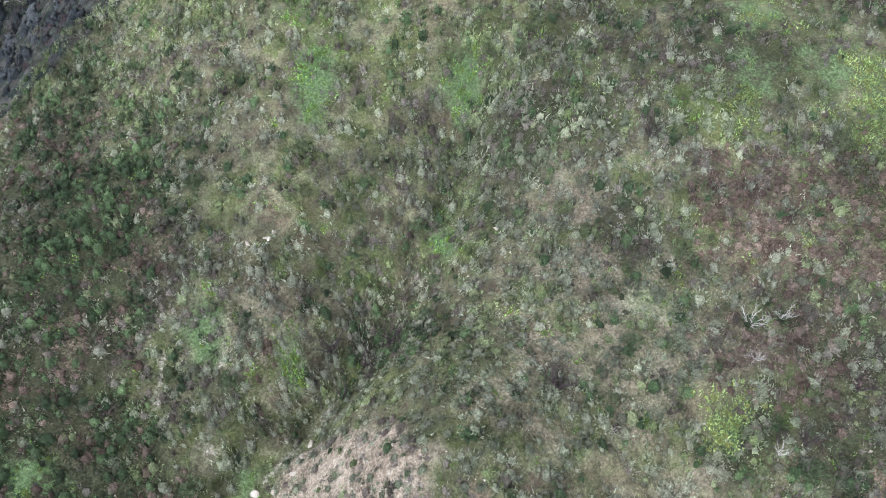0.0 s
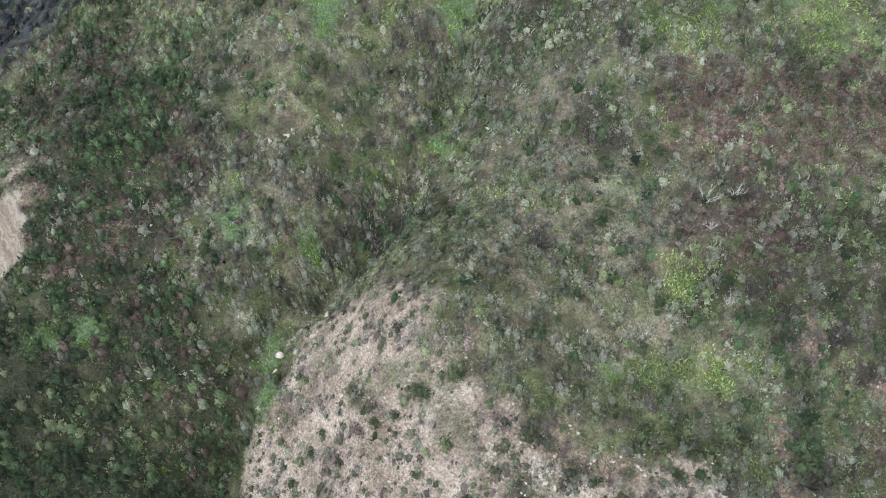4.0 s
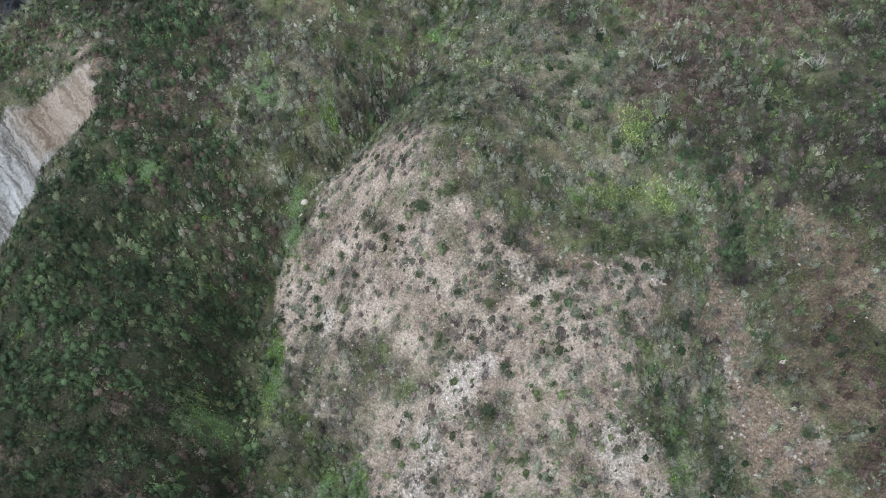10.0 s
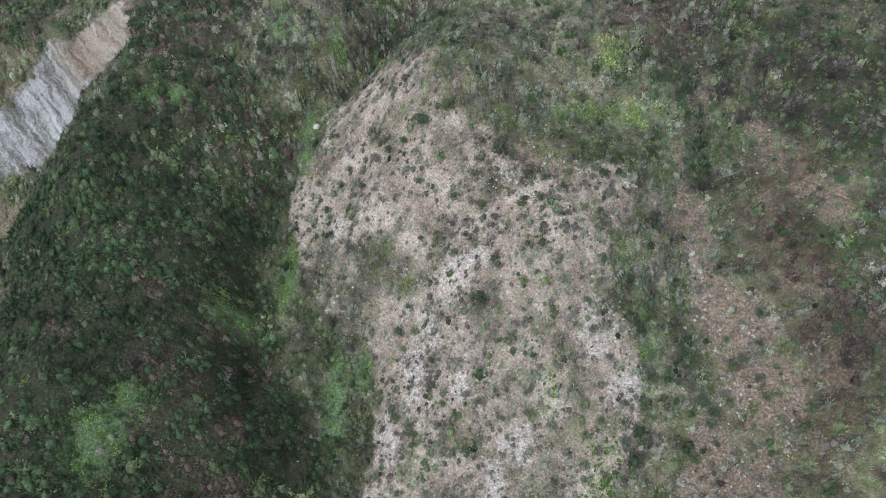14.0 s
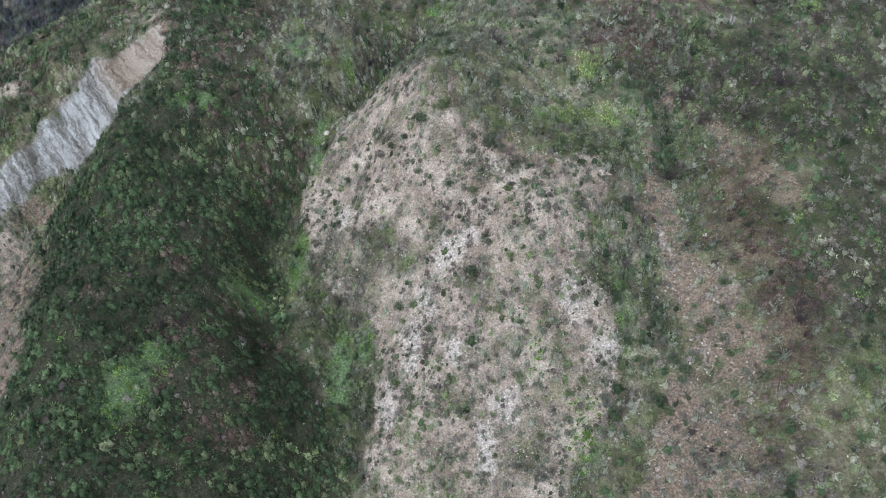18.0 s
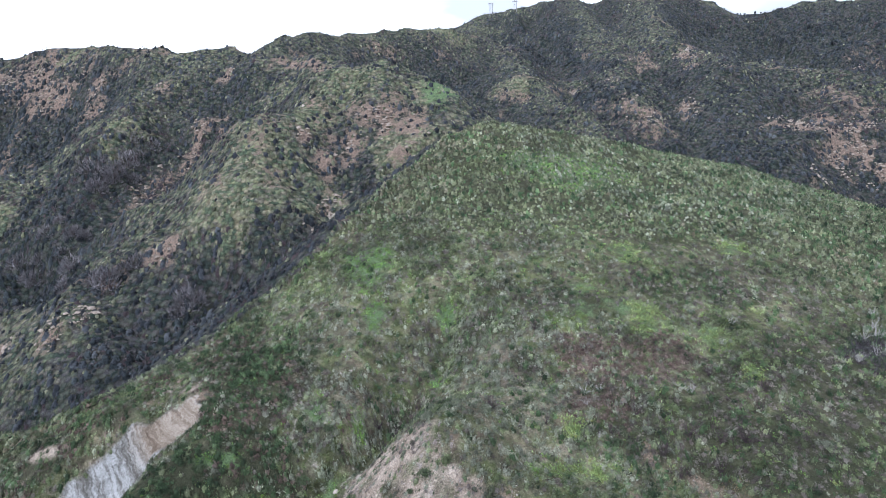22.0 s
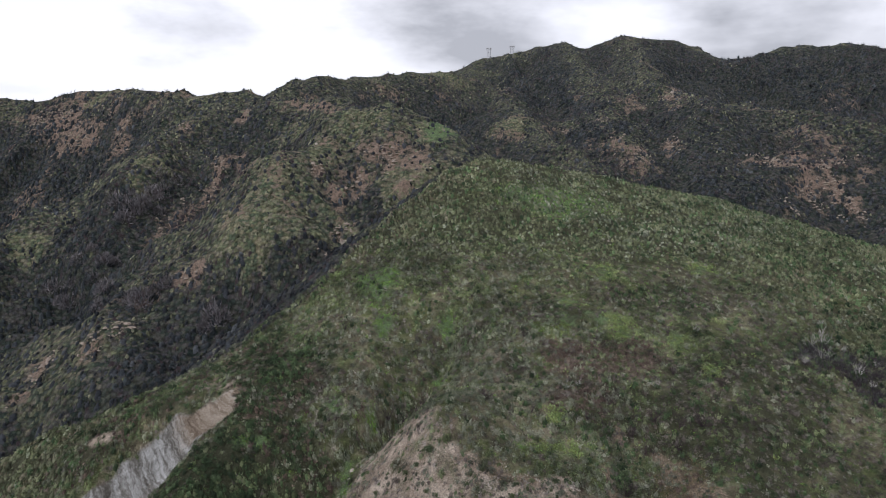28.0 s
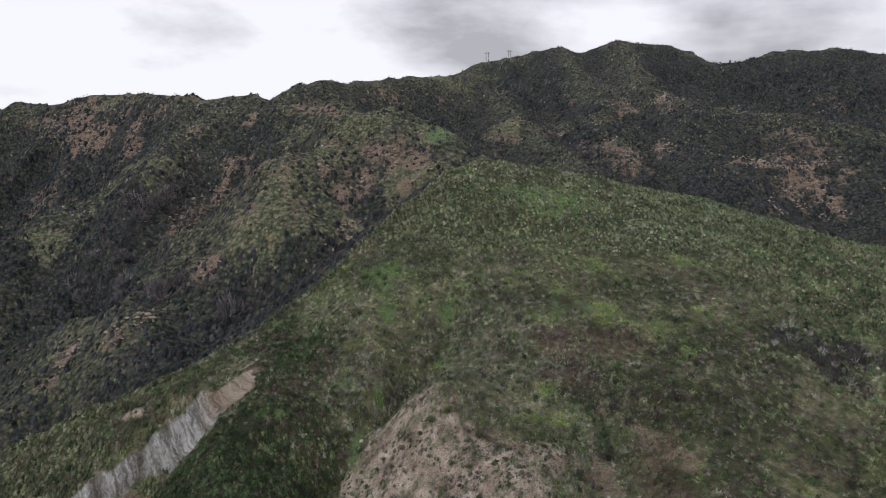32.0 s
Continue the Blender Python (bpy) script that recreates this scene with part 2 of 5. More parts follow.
def leaf_material(name, dark, middle, light, patchy=0.5, blend=0.0, contrast=1.0):
    """Foliage whose leaves differ one from another and whose plants differ by place."""
    mat, n, l, bsdf = nodes_of(name)
    geo = n.new("ShaderNodeNewGeometry")
    where = geo.outputs["Position"]
    plant = n.new("ShaderNodeAttribute")
    plant.attribute_name = "plant"
    tone = math_node(n, l, "ADD", math_node(n, l, "MULTIPLY", plant.outputs["Fac"], 0.68), math_node(n, l, "MULTIPLY", geo.outputs["Random Per Island"], 0.32))
    col = ramp(n, l, tone, [(0.08, dark), (0.5, middle), (0.92, light)])
    if blend:
        col = mix(n, l, 0.6 * blend, col, mix(n, l, 1.0, cover_colour(n, l, where), ramp(n, l, tone, [(0.1, (0.45, 0.45, 0.45)), (0.9, (1.65, 1.65, 1.65))]), "MULTIPLY"))
    # the inside of the bush is browner wood, darkened to stand for its shade
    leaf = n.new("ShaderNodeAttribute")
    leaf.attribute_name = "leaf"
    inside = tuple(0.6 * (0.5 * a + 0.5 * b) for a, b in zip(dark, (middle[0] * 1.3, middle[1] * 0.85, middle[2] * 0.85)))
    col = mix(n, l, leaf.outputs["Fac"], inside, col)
    tint = mix(n, l, min(1.0, 2.2 * patchy), (1.0, 1.0, 1.0), uneven_growth(n, l, where))
    grain = noise_at(n, l, where, 7.0, 6, 0.85)
    lo, hi = 1 - 0.75 * contrast, 1 + 0.95 * contrast
    leaves = ramp(n, l, grain, [(0.34, (lo, lo, lo)), (0.5, (0.97, 0.97, 0.97)), (0.66, (hi, hi, hi))])
    l.new(mix(n, l, 1.0, mix(n, l, 1.0, col, tint, "MULTIPLY"), leaves, "MULTIPLY"), bsdf.inputs["Base Color"])
    bump(n, l, bsdf, grain, 1.0, 0.35)
    bsdf.inputs["Roughness"].default_value = 0.75
    bsdf.inputs["Specular IOR Level"].default_value = 0.2
    return mat


def stone_material(name, dark, light):
    mat, n, l, bsdf = nodes_of(name)
    geo = n.new("ShaderNodeNewGeometry")
    grain, stain = noise_at(n, l, geo.outputs["Position"], 9, 5, 0.7), noise_at(n, l, geo.outputs["Position"], 1.4, 3)
    col = ramp(n, l, grain, [(0.3, dark), (0.7, light)])
    col = mix(n, l, 0.5, col, ramp(n, l, stain, [(0.35, (0.6, 0.55, 0.48)), (0.6, (1.1, 1.1, 1.1))]), "MULTIPLY")
    l.new(col, bsdf.inputs["Base Color"])
    bsdf.inputs["Roughness"].default_value = 0.9
    bump(n, l, bsdf, grain, 0.6, 0.05)
    return mat


def wood_material(name, dark, light):
    mat, n, l, bsdf = nodes_of(name)
    geo = n.new("ShaderNodeNewGeometry")
    grain = noise_at(n, l, geo.outputs["Position"], 14, 4, 0.7)
    l.new(ramp(n, l, grain, [(0.3, dark), (0.7, light)]), bsdf.inputs["Base Color"])
    bsdf.inputs["Roughness"].default_value = 0.85
    bump(n, l, bsdf, grain, 0.4, 0.02)
    return mat


GROUND = ground_material()
SAGE = leaf_material("sage_leaves", (0.055, 0.067, 0.046), (0.172, 0.195, 0.142), (0.315, 0.343, 0.262), 0.4, 0.5)
GREEN = leaf_material("green_leaves", (0.032, 0.05, 0.02), (0.108, 0.145, 0.061), (0.24, 0.295, 0.145), 0.4, 0.45)
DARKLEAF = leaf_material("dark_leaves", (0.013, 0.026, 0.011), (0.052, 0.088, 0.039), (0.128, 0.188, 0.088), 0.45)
SLOPELEAF = leaf_material("olive_leaves", (0.036, 0.043, 0.021), (0.1, 0.114, 0.058), (0.2, 0.218, 0.128), 0.35, 0.25)
# the blue-grey tint puts the haze of distance into the leaf colour
FARLEAF = leaf_material("hazed_chaparral_leaves", (0.008, 0.01, 0.013), (0.021, 0.025, 0.031), (0.055, 0.06, 0.068))
FARGREEN = leaf_material("far_green_leaves", (0.036, 0.04, 0.022), (0.094, 0.098, 0.059), (0.178, 0.178, 0.12))
BRIGHT = leaf_material("fresh_leaves", (0.075, 0.15, 0.03), (0.16, 0.29, 0.065), (0.26, 0.42, 0.115), 0.35)
YELLOW = leaf_material("mustard_leaves", (0.11, 0.165, 0.05), (0.21, 0.295, 0.1), (0.34, 0.43, 0.17), 0.3)
MAUVE = leaf_material("bare_twigs", (0.036, 0.03, 0.026), (0.105, 0.091, 0.08), (0.225, 0.203, 0.183), 0.4, 0.25)
FARMAUVE = leaf_material("far_bare_twigs", (0.03, 0.027, 0.03), (0.06, 0.055, 0.06), (0.11, 0.103, 0.108), 0.3)
BUSHLEAF = leaf_material("bush_leaves", (0.038, 0.058, 0.029), (0.082, 0.113, 0.058), (0.165, 0.21, 0.118), 0.3)
GREYTWIG = leaf_material("grey_bare_twigs", (0.05, 0.047, 0.053), (0.115, 0.11, 0.122), (0.22, 0.213, 0.23), 0.3)
# very dark and bluish: canyon shade and haze put into the oak colour
SHADED_OAKLEAF = leaf_material("shaded_oak_leaves", (0.006, 0.009, 0.011), (0.015, 0.02, 0.023), (0.038, 0.046, 0.05))
DRYLEAF = leaf_material("withered_leaves", (0.075, 0.062, 0.053), (0.19, 0.164, 0.143), (0.34, 0.305, 0.272), 0.35)
RUSSETLEAF = leaf_material("russet_leaves", (0.05, 0.034, 0.028), (0.122, 0.088, 0.072), (0.235, 0.182, 0.152), 0.35, 0.15)
DRYBRUSH = leaf_material("olive_tan_brush", (0.07, 0.06, 0.038), (0.155, 0.138, 0.09), (0.26, 0.235, 0.165), 0.35, 0.15)
TAWNY = leaf_material("tawny_grass_blades", (0.105, 0.069, 0.034), (0.19, 0.136, 0.074), (0.29, 0.23, 0.14), 0.3)
STRAW = leaf_material("dry_grass", (0.14, 0.13, 0.09), (0.26, 0.245, 0.185), (0.42, 0.4, 0.325), 0.3)
STONE = stone_material("pale_stone", (0.17, 0.147, 0.125), (0.43, 0.385, 0.338))
PALEROCK = stone_material("weathered_rock", (0.14, 0.12, 0.1), (0.46, 0.41, 0.35))
TANSTONE = stone_material("tan_rock", (0.12, 0.095, 0.075), (0.36, 0.3, 0.245))
DEADWOOD = wood_material("bleached_wood", (0.2, 0.188, 0.178), (0.48, 0.455, 0.43))
TWIG = wood_material("twig_bark", (0.07, 0.055, 0.045), (0.17, 0.14, 0.12))
STEEL = wood_material("weathered_steel", (0.2, 0.2, 0.2), (0.34, 0.34, 0.33))

# ---- terrain: one sheet of hills ----
NEAR_CREST = [(-150, 2, 20), (-110, 15, 34), (-76, 28, 48), (-65, 29, 53), (-50.5, 30, 58.7), (-41, 45, 62), (-32, 53, 67), (-24, 62, 73),
              (-17.7, 73, 79), (-10.6, 88, 84), (4.4, 108, 94), (14.6, 116, 97), (38, 117, 94), (63, 125, 89), (89, 130, 84),
              (108, 118, 78), (125, 100, 73), (180, 70, 60), (300, 20, 40)]
# spurs and gullies of the near hill: line in plan, width, rise at its foot and at its head
LANDFORMS = [
    ([(-8, -40), (-10, -14), (-13, 0), (-11, 12), (-9, 22), (0, 38)], 8, -9.38, -3.17),
    ([(4, -40), (5, -12), (3, 3), (0, 18), (4, 46)], 9, -8.98, 0.79),
    ([(6, -5), (3, 4), (0, 14)], 10, 3.81, 7.91),
    ([(20, -40), (19, -16), (21, -2), (25, 10), (29, 22)], 7, -4.16, 1.18),
    ([(33, -40), (35, -12), (42, 10), (52, 32)], 12, 3.27, 0.40),
    ([(-32, -40), (-36, -8), (-35, 12), (-34, 27)], 9, 6.66, 3.47),
    ([(-19, -8), (-19.5, 2), (-18.5, 8), (-16, 12), (-14.5, 17), (-10.5, 20.5), (-7, 25)], 3.2, -4.2, -1.6),
    ([(27, -18), (26, -5), (30, 2), (33, 11)], 5, -2.2, -1.4),
    ([(-6, -6), (1, 3), (5, 8)], 4.5, -2.2, -0.8),
    ([(12, -1), (19, 5)], 4, 1.0, 1.6),
    ([(-58, 20), (-47, 23), (-37, 27)], 5, 2.4, 1.6),
    ([(-10, 21.5), (-6, 25.5), (-3, 29.5), (0.6, 36), (3, 44)], 2.2, -2.4, -1.4),
    ([(-13, 33), (-12.5, 27), (-13.5, 22)], 3.5, 1.8, 1.6),
    ([(-40, -4), (-31, 3), (-25, 8)], 5, -2.0, -1.5),
    ([p[:2] for p in NEAR_CREST[2:11]], 14, 1.29, -0.90),
    ([p[:2] for p in NEAR_CREST[10:17]], 20, 4.93, 0.14),
]
SCARP = [(-66, -20), (-54, 0), (-46, 12), (-40.5, 20), (-36.5, 27)]
# ridges behind: crest line, fall to the sides
RIDGES_LEFT = [
    ([(6, 132, 99), (0, 142, 107), (-16, 152, 115), (-30, 158, 114), (-46, 182, 117), (-80, 208, 119)], 0.8),
    ([(-26, 155, 114), (-41, 128, 100), (-58, 112, 83), (-71, 92, 67), (-86, 76, 55), (-95, 62, 47)], 0.72),
    ([(-80, 208, 120), (-95, 212, 122.6), (-109, 215, 122.4), (-145, 225, 122.5), (-172, 228, 120.8), (-201, 232, 118.5), (-282, 235, 104), (-600, 260, 90)], 0.9),
    ([(-81, 206, 118), (-105, 172, 100), (-126, 150, 81), (-139, 128, 67), (-149, 105, 53)], 0.8),
    ([(-80, 208, 118), (-65, 260, 129.5), (-41, 300, 136), (-3, 330, 141), (19, 345, 141.5), (21, 400, 146)], 0.75),
]
RIDGES_RIGHT = [
    ([(21, 400, 148), (42, 420, 161), (96, 420, 171), (113, 420, 167), (136, 400, 174), (161, 390, 170), (193, 370, 156),
      (230, 370, 162), (275, 370, 165), (298, 365, 160), (412, 350, 145), (800, 400, 120)], 0.55),
    ([(136, 400, 174), (113, 275, 131), (126, 228, 119), (146, 228, 120), (163, 212, 113), (184, 190, 105), (235, 160, 86)], 0.65),
    ([(43, 345, 136), (40, 270, 117), (49, 225, 105), (62, 190, 93)], 0.65),
    ([(96, 420, 171), (89, 300, 133), (85, 245, 113), (82, 205, 99)], 0.65),
]
RIDGES = RIDGES_LEFT + RIDGES_RIGHT
LATTICE = np.random.RandomState(7).rand(256, 256)


def value_noise(x, y, size, shift=0.0):
    """Smooth noise of -1 to 1 with that wavelength in metres."""
    u, v = x / size + shift, y / size + shift * 1.7
    i, j = np.floor(u).astype(int), np.floor(v).astype(int)
    a, b = u - i, v - j
    a, b = a * a * a * (a * (a * 6 - 15) + 10), b * b * b * (b * (b * 6 - 15) + 10)
    g = lambda p, q: LATTICE[(i + p) % 256, (j + q) % 256]
    return 2 * ((g(0, 0) * (1 - a) + g(1, 0) * a) * (1 - b) + (g(0, 1) * (1 - a) + g(1, 1) * a) * b) - 1


def line_distance(x, y, line):
    """Distance in plan from a line, how far along it (0 to 1) and the line's own height there."""
    best, along, height = np.full(np.shape(x), 1e9), np.zeros(np.shape(x)), np.zeros(np.shape(x))
    for i, (a, b) in enumerate(zip(line, line[1:])):
        dx, dy = b[0] - a[0], b[1] - a[1]
        t = np.clip(((x - a[0]) * dx + (y - a[1]) * dy) / (dx * dx + dy * dy), 0, 1)
        d = np.hypot(x - a[0] - t * dx, y - a[1] - t * dy)
        near = d < best
        best, along = np.where(near, d, best), np.where(near, (i + t) / (len(line) - 1), along)
        if len(a) > 2:
            height = np.where(near, a[2] + t * (b[2] - a[2]), height)
    return best, along, height


def smooth_max(a, b, soft):
    h = np.clip(0.5 + 0.5 * (a - b) / soft, 0, 1)
    return b + (a - b) * h + soft * h * (1 - h)


def ridge_height(x, y, line, fall, crown):
    """A ridge along a crest line, rounded at the top, falling to both sides."""
    z = np.full(np.shape(x), -300.0)
    for a, b in zip(line, line[1:]):
        d, _, top = line_distance(x, y, [a, b])
        z = smooth_max(z, top - (np.sqrt((fall * d) ** 2 + crown ** 2) - crown), 1.5)
    return z


def gullies(x, y, line):
    """Gullies and ribs that run down both sides of a ridge: above 0 on a rib, below in a gully."""
    d, _, _ = line_distance(x, y, line)
    dx, dy = line[-1][0] - line[0][0], line[-1][1] - line[0][1]
    s = (x * dx + y * dy) / np.hypot(dx, dy)
    ribs = 0.8 - 2.2 * np.abs(value_noise(s, d * 0.3, 24, 9.2)) + 0.6 * (0.6 - 1.6 * np.abs(value_noise(s, d * 0.35, 9, 1.7)))
    return ribs * np.clip(d / 26 - 0.15, 0, 1)


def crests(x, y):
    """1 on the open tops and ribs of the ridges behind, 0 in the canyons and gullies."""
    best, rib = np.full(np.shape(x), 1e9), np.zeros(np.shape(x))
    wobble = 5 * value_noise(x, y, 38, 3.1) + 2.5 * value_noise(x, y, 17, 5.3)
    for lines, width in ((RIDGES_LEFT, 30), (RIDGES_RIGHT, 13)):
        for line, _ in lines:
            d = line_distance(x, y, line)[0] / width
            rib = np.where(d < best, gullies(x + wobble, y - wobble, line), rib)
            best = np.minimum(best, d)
    # light ribs and dark gullies put the slopes' relief shading into the cover colour
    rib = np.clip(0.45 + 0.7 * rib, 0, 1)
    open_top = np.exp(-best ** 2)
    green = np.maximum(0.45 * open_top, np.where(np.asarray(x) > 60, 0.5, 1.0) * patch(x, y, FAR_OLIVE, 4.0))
    return np.clip(green * (0.35 + 0.8 * rib) + 0.3 * rib * open_top, 0, 1) * (1 - 0.85 * patch(x, y, OAK_SHADE, 6.0))


def hill_face(x, y):
    """The near hill's side that looks at the valley, with its spurs and gullies."""
    px, py = np.clip(x, -85, 135), np.clip(y, -45, 135)
    u, v = px / 50, py / 50
    z = (53.33 + 3.30 * u + 16.30 * v - 2.84 * u * u - 0.13 * u * v + 1.34 * v * v + 0.81 * u ** 3 - 0.83 * u * u * v
         - 0.78 * u * v * v - 0.41 * v ** 3)
    for line, width, foot, head in LANDFORMS:
        d, t, _ = line_distance(px, py, line)
        z = z + np.exp(-(d / width) ** 2) * (foot * (1 - t) + head * t)
    return z - 0.45 * (py - y) - 0.25 * np.abs(px - x)


def scarp_cut(x, y):
    """The bare scar that has slid away beside the left ridge."""
    d, t, _ = line_distance(x, y, SCARP)
    flutes = 1.7 * (1 - 2 * np.abs(value_noise(x * 0.77 + y * 0.64, d * 0.25, 4.2, 6.2))) + 0.9 * value_noise(x * 0.77 + y * 0.64, d * 0.3, 1.7, 3.2) + 0.8 * value_noise(x, y, 4.5, 1.3)
    return (8.0 + flutes * np.clip(d / 2, 0, 1)) * np.exp(-(d / 5.0) ** 2) * np.clip(1.08 - t, 0, 1) ** 0.6


def ground_height(x, y):
    x, y = np.asarray(x, float), np.asarray(y, float)
    cx, cy, cz = np.array(NEAR_CREST, float).T
    behind = y > np.interp(x, cx, cy)
    d, t, top = line_distance(x, y, NEAR_CREST)
    steps = np.arange(len(cx)) / (len(cx) - 1)
    lift = np.interp(t, steps, cz - hill_face(cx, cy)) * np.exp(-(d / 14) ** 2)
    # behind the crest the hill drops away
    hill = np.where(behind, np.maximum(ridge_height(x, y, NEAR_CREST, 0.75, 3), -100), hill_face(x, y) + lift) - scarp_cut(x, y)
    far = np.full(x.shape, -200.0)
    wobble = 5 * value_noise(x, y, 38, 3.1) + 2.5 * value_noise(x, y, 17, 5.3)
    for line, fall in RIDGES:
        far = smooth_max(far, ridge_height(x + wobble, y + wobble, line, fall, 4) + 5.2 * gullies(x + wobble, y - wobble, line), 3.0)
    away = np.where(behind, d, 0)
    rough = np.clip(away / 60, 0, 1)
    ribs = 1 - 2 * np.abs(value_noise(x, y, 30, 9.2)) + 0.5 * (1 - 2 * np.abs(value_noise(x, y, 13, 1.7)))
    far = far + rough * 2.4 * ribs * np.clip((np.max(far) - far) / 20 + 0.1, 0, 1)
    far = far - 1.2 * np.where(behind, 0, d)
    z = smooth_max(hill, far, 2.0)
    floor = 14 + 10 * value_noise(x, y, 160, 4.4) + 0.05 * np.maximum(0, -y - 150)
    far_out = np.clip((np.hypot(x, y - 100) - 500) / 500, 0, 1)
    floor = floor + far_out * (45 + 40 * value_noise(x, y, 420, 2.2) + 15 * value_noise(x, y, 150, 6.1))
    z = smooth_max(z, floor, 6.0)
    return z + 0.45 * value_noise(x, y, 7, 1.2) + 0.2 * value_noise(x, y, 2.6, 8.1)


outward = np.cumsum(np.geomspace(2, 420, 42))
xs = np.concatenate([-200 - outward[::-1], np.arange(-200, -90, 2.0), np.arange(-90, 135, 0.7), np.arange(135, 260, 2.0), 260 + outward])
ys = np.concatenate([-34 - outward[::-1], np.arange(-34, 130, 0.7), np.arange(130, 260, 1.3), np.arange(260, 440, 2.2), 440 + outward])
gx, gy = np.meshgrid(xs, ys)
gz = ground_height(gx, gy)


def sheet(name, gx, gy, gz):
    rows, cols = gx.shape
    k = np.arange(rows * cols).reshape(rows, cols)
    quads = np.stack([k[:-1, :-1], k[:-1, 1:], k[1:, 1:], k[1:, :-1]], -1).reshape(-1, 4)
    me = bpy.data.meshes.new(name)
    me.vertices.add(rows * cols)
    me.vertices.foreach_set("co", np.stack([gx, gy, gz], -1).ravel())
    me.loops.add(quads.size)
    me.loops.foreach_set("vertex_index", quads.ravel().astype(np.int32))
    me.polygons.add(len(quads))
    me.polygons.foreach_set("loop_start", np.arange(0, quads.size, 4, dtype=np.int32))
    me.polygons.foreach_set("use_smooth", np.ones(len(quads), bool))
    me.update(calc_edges=True)
    me.validate()
    return new(name, me)


# what covers the ground: patches as (x, y, half width, half depth)
SOIL = [(-52, 5, 3, 4), (-38, 29.5, 4, 1.8), (-60, 28, 3, 1.2), (-54, 21, 3, 1.2)]
PALE = [(3.2, -1.6, 1.8, 1.6), (1.2, -3, 1.8, 2.2), (-0.6, -6.2, 1.6, 2.4), (-2.2, -10, 1.5, 3.4), (2.6, -10.9, 1.8, 1.6), (14.2, -7.6, 2.4, 2.6), (16.4, -13.4, 1.9, 3), (7.2, -16.6, 1.9, 1.8),
        (6.8, 5.1, 1.3, 1.2), (18.1, 4.0, 0.8, 1.6), (-4.4, -14.6, 1.4, 3), (5.2, -19.5, 1.2, 3), (-11, 4.5, 1.2, 1.6), (24.3, -1, 1.1, 2.4), (24.8, -5.5, 1.3, 2), (28.7, -9, 1.6, 2.2), (26.5, -13.6, 1.5, 1.5)]
RUST = [(-46, -6, 4.5, 11), (-43, -13, 3, 5), (-34.3, 26, 2.4, 1.6), (-40.5, 27.2, 3, 1.0), (-50, 10.6, 3.4, 1.4), (-44.5, 13, 2.4, 1.2), (33, 8, 2.5, 3), (27, 14, 1.2, 2.5), (36, 2, 2, 3), (1, 12, 1.6, 1.4), (8.5, 7, 2, 1.6), (11.5, 5.5, 2, 1.4)]
RUSSET = [(22, 22, 5, 4)]
EARTHY = [(-26.8, -3.8, 1.6, 1.4), (-26.2, -11.2, 2.0, 1.5), (-25.4, -16.2, 1.8, 1.6), (-22, -6.1, 2.2, 1.0), (-17.6, -8.2, 1.8, 1.2), (-22.6, -13.2, 2, 1.5), (-19, -14.8, 2.2, 2.0), (-20, -20.4, 3.6, 2.4),
          (-24.5, 18.5, 2.4, 2), (-25.5, 23.5, 3, 2), (-33.5, -9, 1.5, 2), (-13.3, 23, 1.0, 2.2), (-22.5, 31, 3, 2)]
MUSTARD = [(33, 44, 6, 4.5), (24, 43.5, 2.2, 4), (34.5, 38.5, 2.6, 2), (36, 62, 3, 4), (43, 37, 3, 4), (60, 66, 4, 3), (46.5, 28, 1.6, 2), (17.9, 17.9, 1.6, 2.2), (20.5, 11.4, 3.4, 1.6), (15, 12, 2, 1.6), (26, 49.5, 3, 2)]
LUSH = [(-13, 58, 5, 7), (-10, 45, 2.4, 4.4), (2.3, 44.6, 2, 2), (-17, 25.6, 1.8, 3), (31, 97, 15, 8), (-14.6, 14.6, 1.3, 4.4), (-15.6, 0.8, 1.0, 3.4), (-10.4, -11, 1.5, 5), (-11.5, 24.4, 1.2, 2),
        (-27.3, 16, 2.4, 1.6), (-30, 14.4, 1.4, 1.0), (-20.4, -4.2, 2.6, 1.5), (-27.7, -14, 1.7, 1.6), (-28.4, -18.4, 2.4, 3.4), (2, 140, 5, 9), (14.3, 26, 2.2, 1.8), (-0.1, 33.8, 1.2, 2.4), (12, 11.8, 1.3, 1.1), (19, -9.5, 1.2, 5),
        (14.5, -20.5, 1.8, 3.4), (-7.4, -8.4, 1.2, 2.2), (9.6, -12.5, 1.0, 3)]
DARK = [(70, 35, 9, 6), (-28, 34, 6, 9)]
FAR_OLIVE = [(-118, 142, 10, 9), (-130, 129, 10, 7), (-103, 155, 9, 9), (-57, 167, 15, 12), (-22, 140, 12, 12), (-2, 137, 8, 8), (116, 206, 10, 14), (151, 203, 14, 12), (167, 188, 12, 10), (88, 192, 7, 8), (-52, 90, 12, 12),
             (-45, 104, 15, 14), (-38, 128, 13, 12), (-10, 118, 12, 12), (35, 239, 8, 10), (64, 250, 8, 12), (-95, 205, 14, 7), (-150, 223, 20, 5), (-28, 100, 13, 14), (60, 402, 20, 10), (0, 326, 25, 8), (100, 300, 7, 20)]
